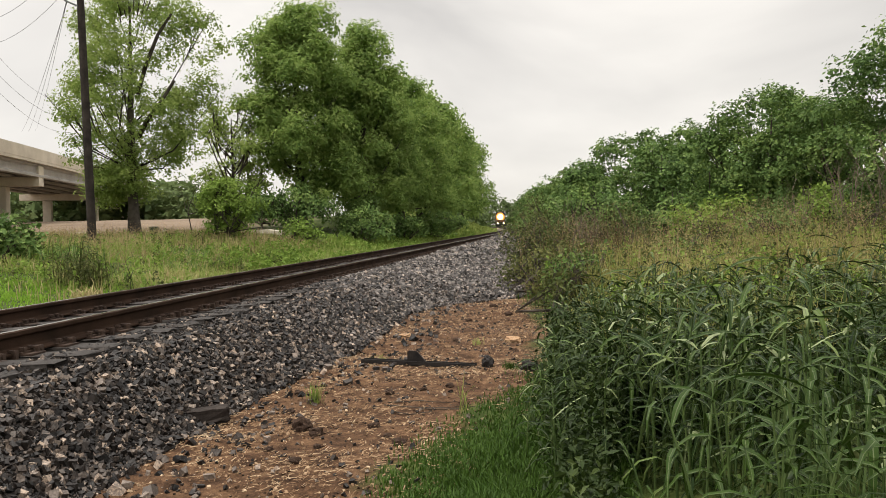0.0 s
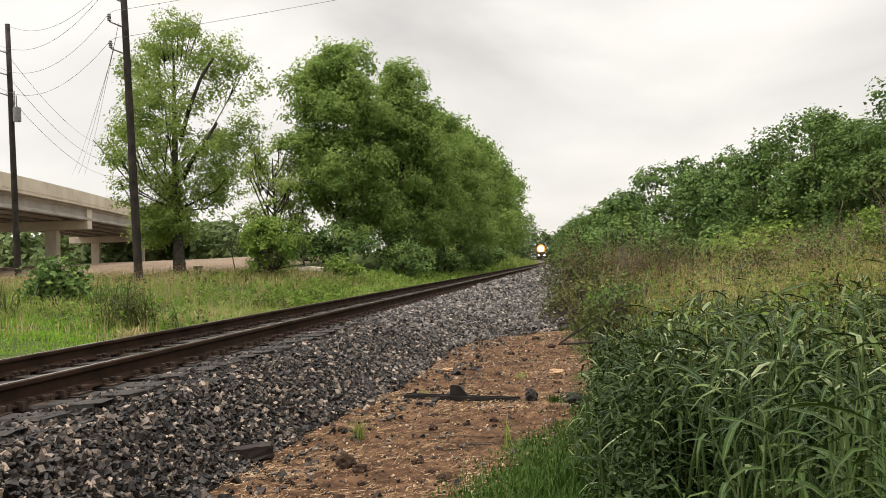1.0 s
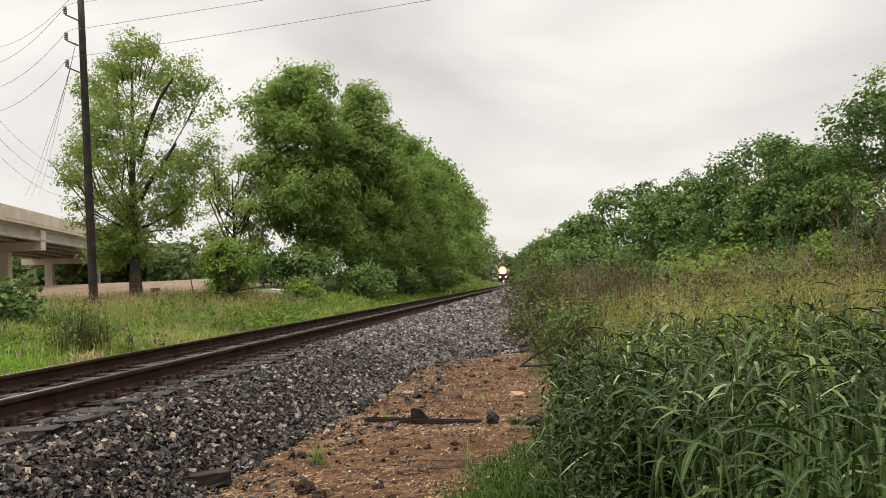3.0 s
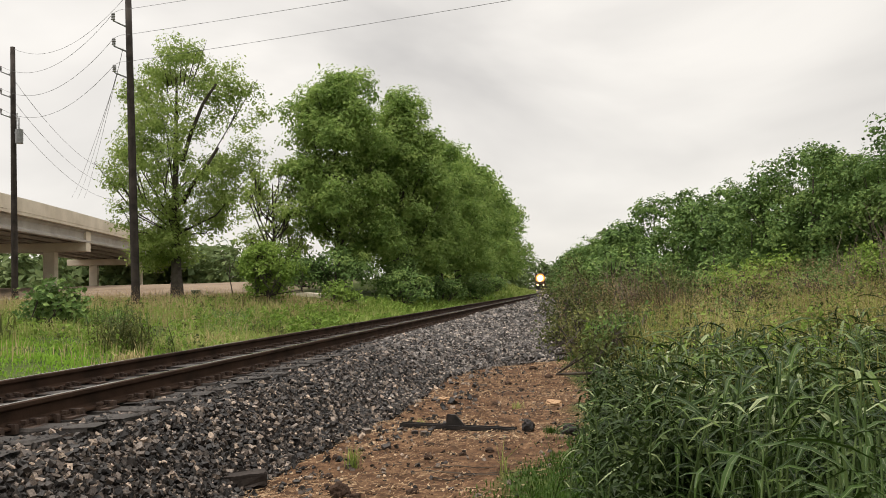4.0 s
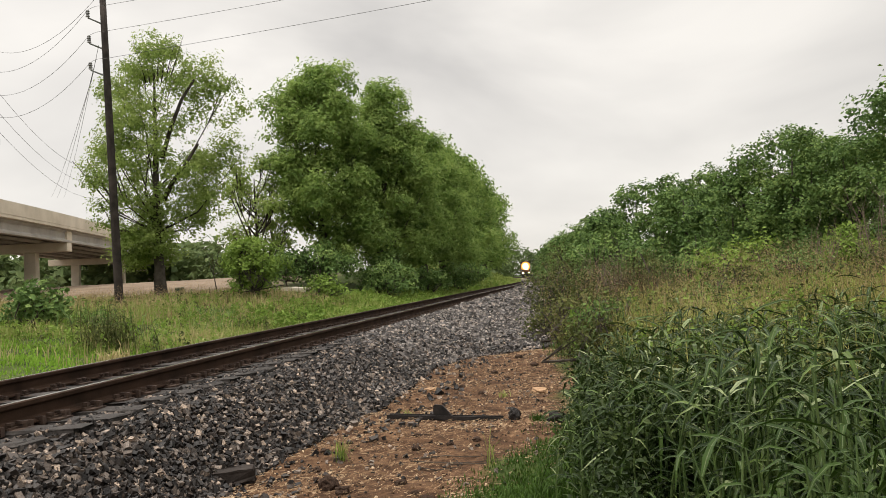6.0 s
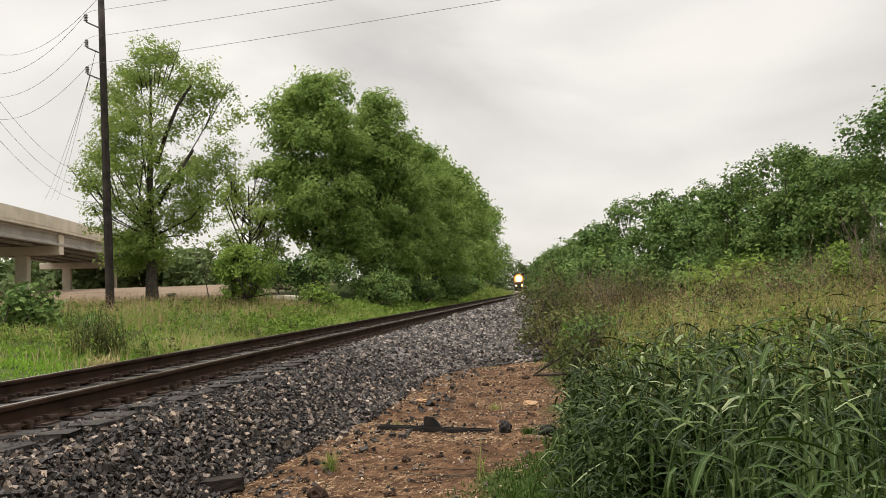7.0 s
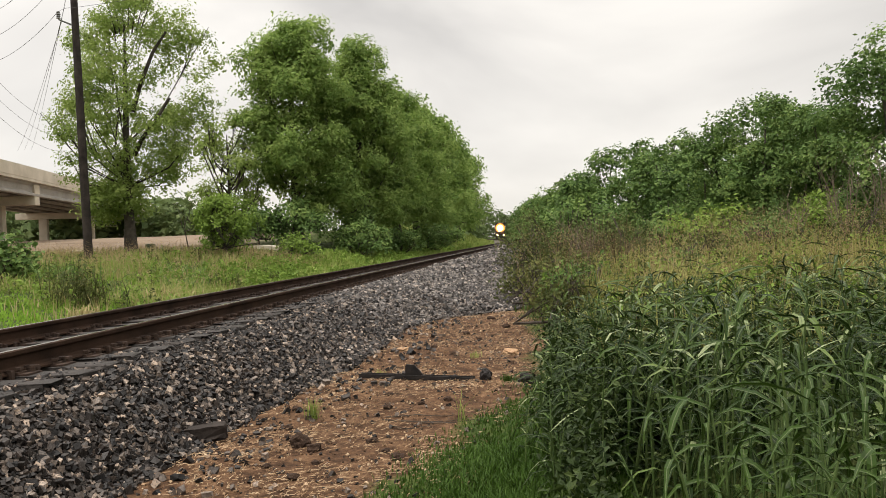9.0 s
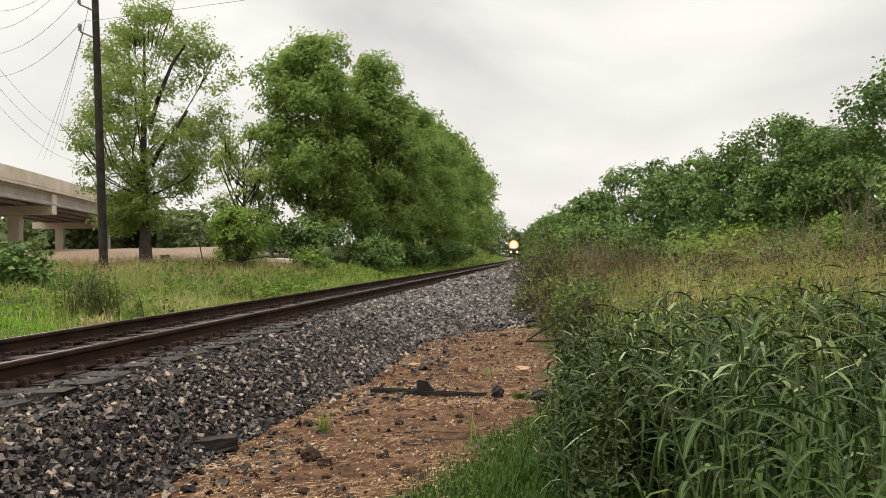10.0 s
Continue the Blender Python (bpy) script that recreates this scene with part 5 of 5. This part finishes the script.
lump("dark_stone", -0.17, 7.9, (0.12, 0.08, 0.10), M_BARIRON, "dark stone at the edge of the weeds", "stone", 9, 0.8)


def steel_bar():
    """A discarded channel-section bar with a triangular fin standing on it."""
    root = empty("steel_bar", pose(-1.27, 8.12, float(land(-1.27, 8.12)) + 0.0, 0, 1.0, -9), "dark rusty steel bar with an upright triangular fin on the dirt", "steel bar")
    bm = bmesh.new()
    box(bm, -0.60, 0.58, -0.045, 0.045, 0.0, 0.012, 0.002)
    box(bm, -0.60, 0.58, -0.045, -0.034, 0.0, 0.045, 0.003)
    box(bm, -0.60, 0.58, 0.034, 0.045, 0.0, 0.045, 0.003)
    part("channel", bm, M_BARIRON, root)
    bm = bmesh.new()
    prof = [(-0.115, 0.012), (0.10, 0.012), (0.085, 0.035), (-0.01, 0.138), (-0.02, 0.146), (-0.10, 0.15), (-0.112, 0.135)]
    a = [bm.verts.new((x, -0.03, z)) for x, z in prof]
    b = [bm.verts.new((x, -0.005, z)) for x, z in prof]
    bm.faces.new(a)
    bm.faces.new(b[::-1])
    for i in range(len(prof)):
        bm.faces.new((a[i], b[i], b[(i + 1) % len(prof)], a[(i + 1) % len(prof)]))
    bmesh.ops.recalc_face_normals(bm, faces=bm.faces)
    part("fin", bm, M_BARIRON, root)


steel_bar()


def wood_chunk():
    """A broken length of old tie half sunk at the foot of the ballast."""
    rng = np.random.default_rng(9)
    bm = bmesh.new()
    box(bm, -0.34, 0.02, -0.07, 0.07, -0.06, 0.06, 0.012)
    box(bm, 0.04, 0.34, -0.06, 0.07, -0.05, 0.05, 0.012)
    bmesh.ops.subdivide_edges(bm, edges=list(bm.edges), cuts=2)
    for v in bm.verts:
        v.co += Vector(rng.normal(size=3)) * 0.006
    ob = part("broken_tie", bm, M_POLE)
    ob.matrix_basis = pose(-2.68, 5.78, 0.225, 4, -3, 22)
    tagged(ob, "dark broken piece of wooden tie among the stones", "wood")


wood_chunk()


def tuft(x, y, h, n, seed, mat=None):
    rng = np.random.default_rng(seed)
    V, F = blades(n, x + rng.normal(size=n) * 0.03, y + rng.normal(size=n) * 0.03, h * (0.6 + 0.5 * rng.random(n)), 0.006, rng, 0.7)
    tagged(obj("grass_tuft", V, F, mat or M_GRASS), "small green tuft of grass growing in the dirt", "grass tuft")


tuft(-1.87, 6.5, 0.2, 46, 1)
tuft(-0.36, 7.9, 0.10, 120, 2, M_DENSE)
tuft(-1.75, 8.6, 0.10, 30, 3)
tuft(-0.8, 9.6, 0.12, 30, 4)
tuft(-0.62, 6.1, 0.32, 9, 5)


def twigs():
    for k, (x, y, L, a) in enumerate(((-0.95, 6.42, 0.62, 4), (-0.92, 6.28, 0.70, 2), (-0.75, 6.2, 0.45, -4), (-1.0, 6.1, 0.3, 8))):
        pts = []
        for i in range(6):
            u = i / 5 - 0.5
            px, py = x + L * u * math.cos(radians(a)), y + L * u * math.sin(radians(a)) + 0.03 * math.sin(i + k)
            pts.append((px, py, float(land(px, py)) + 0.012))
        tagged(obj("twig", *tube(pts, [0.005, 0.005, 0.0045, 0.004, 0.003, 0.002], 5), M_BARK), "thin dark fallen twig on the dirt", "twig", "fallen twigs")


twigs()


def bare_shrub(x, y, h, n, seed):
    rng = np.random.default_rng(seed)
    pieces = []
    for _ in range(n):
        a, out = rng.random() * 6.283, 0.25 + 0.5 * rng.random()
        hh = h * (0.55 + 0.5 * rng.random())
        p = [Vector((math.cos(a) * out * u ** 1.3 * hh * 0.5 + 0.05 * rng.normal(), math.sin(a) * out * u ** 1.3 * hh * 0.5, hh * u)) for u in (0, 0.35, 0.7, 1.0)]
        pieces.append(tube(p, [0.016, 0.012, 0.008, 0.003], 5))
        for _ in range(4):
            u = 0.35 + 0.6 * rng.random()
            q = p[1].lerp(p[3], u)
            d = Vector((rng.normal() * 0.25, rng.normal() * 0.25, 0.2 + 0.3 * rng.random()))
            pieces.append(tube([q, q + d * 0.6, q + d + Vector((0, 0, 0.08))], [0.006, 0.004, 0.002], 4))
    ob = obj("bare_shrub", *join(pieces), M_TWIG)
    ob.matrix_basis = pose(x, y, float(land(x, y)) - 0.05)
    tagged(ob, "leafless grey-brown shrub before the vine-covered trees", "shrub", "bare shrubs")


bare_shrub(7.0, 20.3, 2.6, 14, 1)
bare_shrub(8.1, 20.8, 2.9, 14, 2)
bare_shrub(6.1, 21.0, 1.8, 9, 3)
bare_shrub(0.9, 19.5, 1.7, 12, 4)


def red_flower(x, y, h, seed):
    V, F = tube([(0, 0, 0), (0.01, 0, h * 0.5), (0, 0.01, h)], [0.004, 0.004, 0.003], 5)
    root = empty("red_flower", pose(x, y, float(land(x, y))), "small red flower in the short grass", "flower", "red flowers")
    obj("stem", V, F, M_CANESTEM, root)
    rng = np.random.default_rng(seed)
    V, F = leaf_cloud(np.array([[0, 0, h]]) + rng.normal(size=(24, 3)) * 0.035, np.full(24, 0.07), rng, 1.0, 0.8)
    obj("petals", V, F, M_PINK, root)


red_flower(-10.6, 11.6, 0.22, 1)
red_flower(-11.4, 12.0, 0.2, 2)


def grass_clump(x, y, h, n, r, w, seed, mat, label):
    rng = np.random.default_rng(seed)
    X, Y = x + rng.normal(size=n) * r, y + rng.normal(size=n) * r
    V, F = blades(n, X, Y, h * (0.4 + 0.7 * rng.random(n)), w, rng, 1.0)
    tagged(obj("grass_clump", V, F, mat), label, "grass clump", "clumps of tall grass", "stuff")


for i, (x, y, h, n, r, d) in enumerate(((-12.6, 20.5, 0.8, 200, 0.4, 0), (-14.6, 17.5, 1.0, 200, 0.5, 0), (-13.6, 15.2, 0.6, 160, 0.4, 0), (-9.6, 21.5, 0.5, 160, 0.35, 0), (-8.9, 15.2, 0.35, 90, 0.2, 1), (-10.8, 24, 0.6, 150, 0.4, 0), (-9.0, 19.6, 0.4, 90, 0.3, 1))):
    grass_clump(x, y, h, n, r, 0.03, 90 + i, M_DRYGRASS if d else M_OLIVE if i % 3 == 1 else M_LEAF_C, "dry tan clump of grass beside the rails" if d else "dark green clump of tall arching grass")


def motions():
    # the train rolls slowly towards the camera round the bend
    rows = []
    for t, d in ((0.0, 265.0), (2.5, 260.0), (5.0, 253.5), (7.5, 246.0), (10.0, 238.0)):
        x = float(track_x(d))
        turn = math.degrees(math.atan((d - 70) / 2000))
        rows.append((t, pose(x, d, RAIL_Z, 0, 0, turn)))
    walk(loco, rows)


motions()
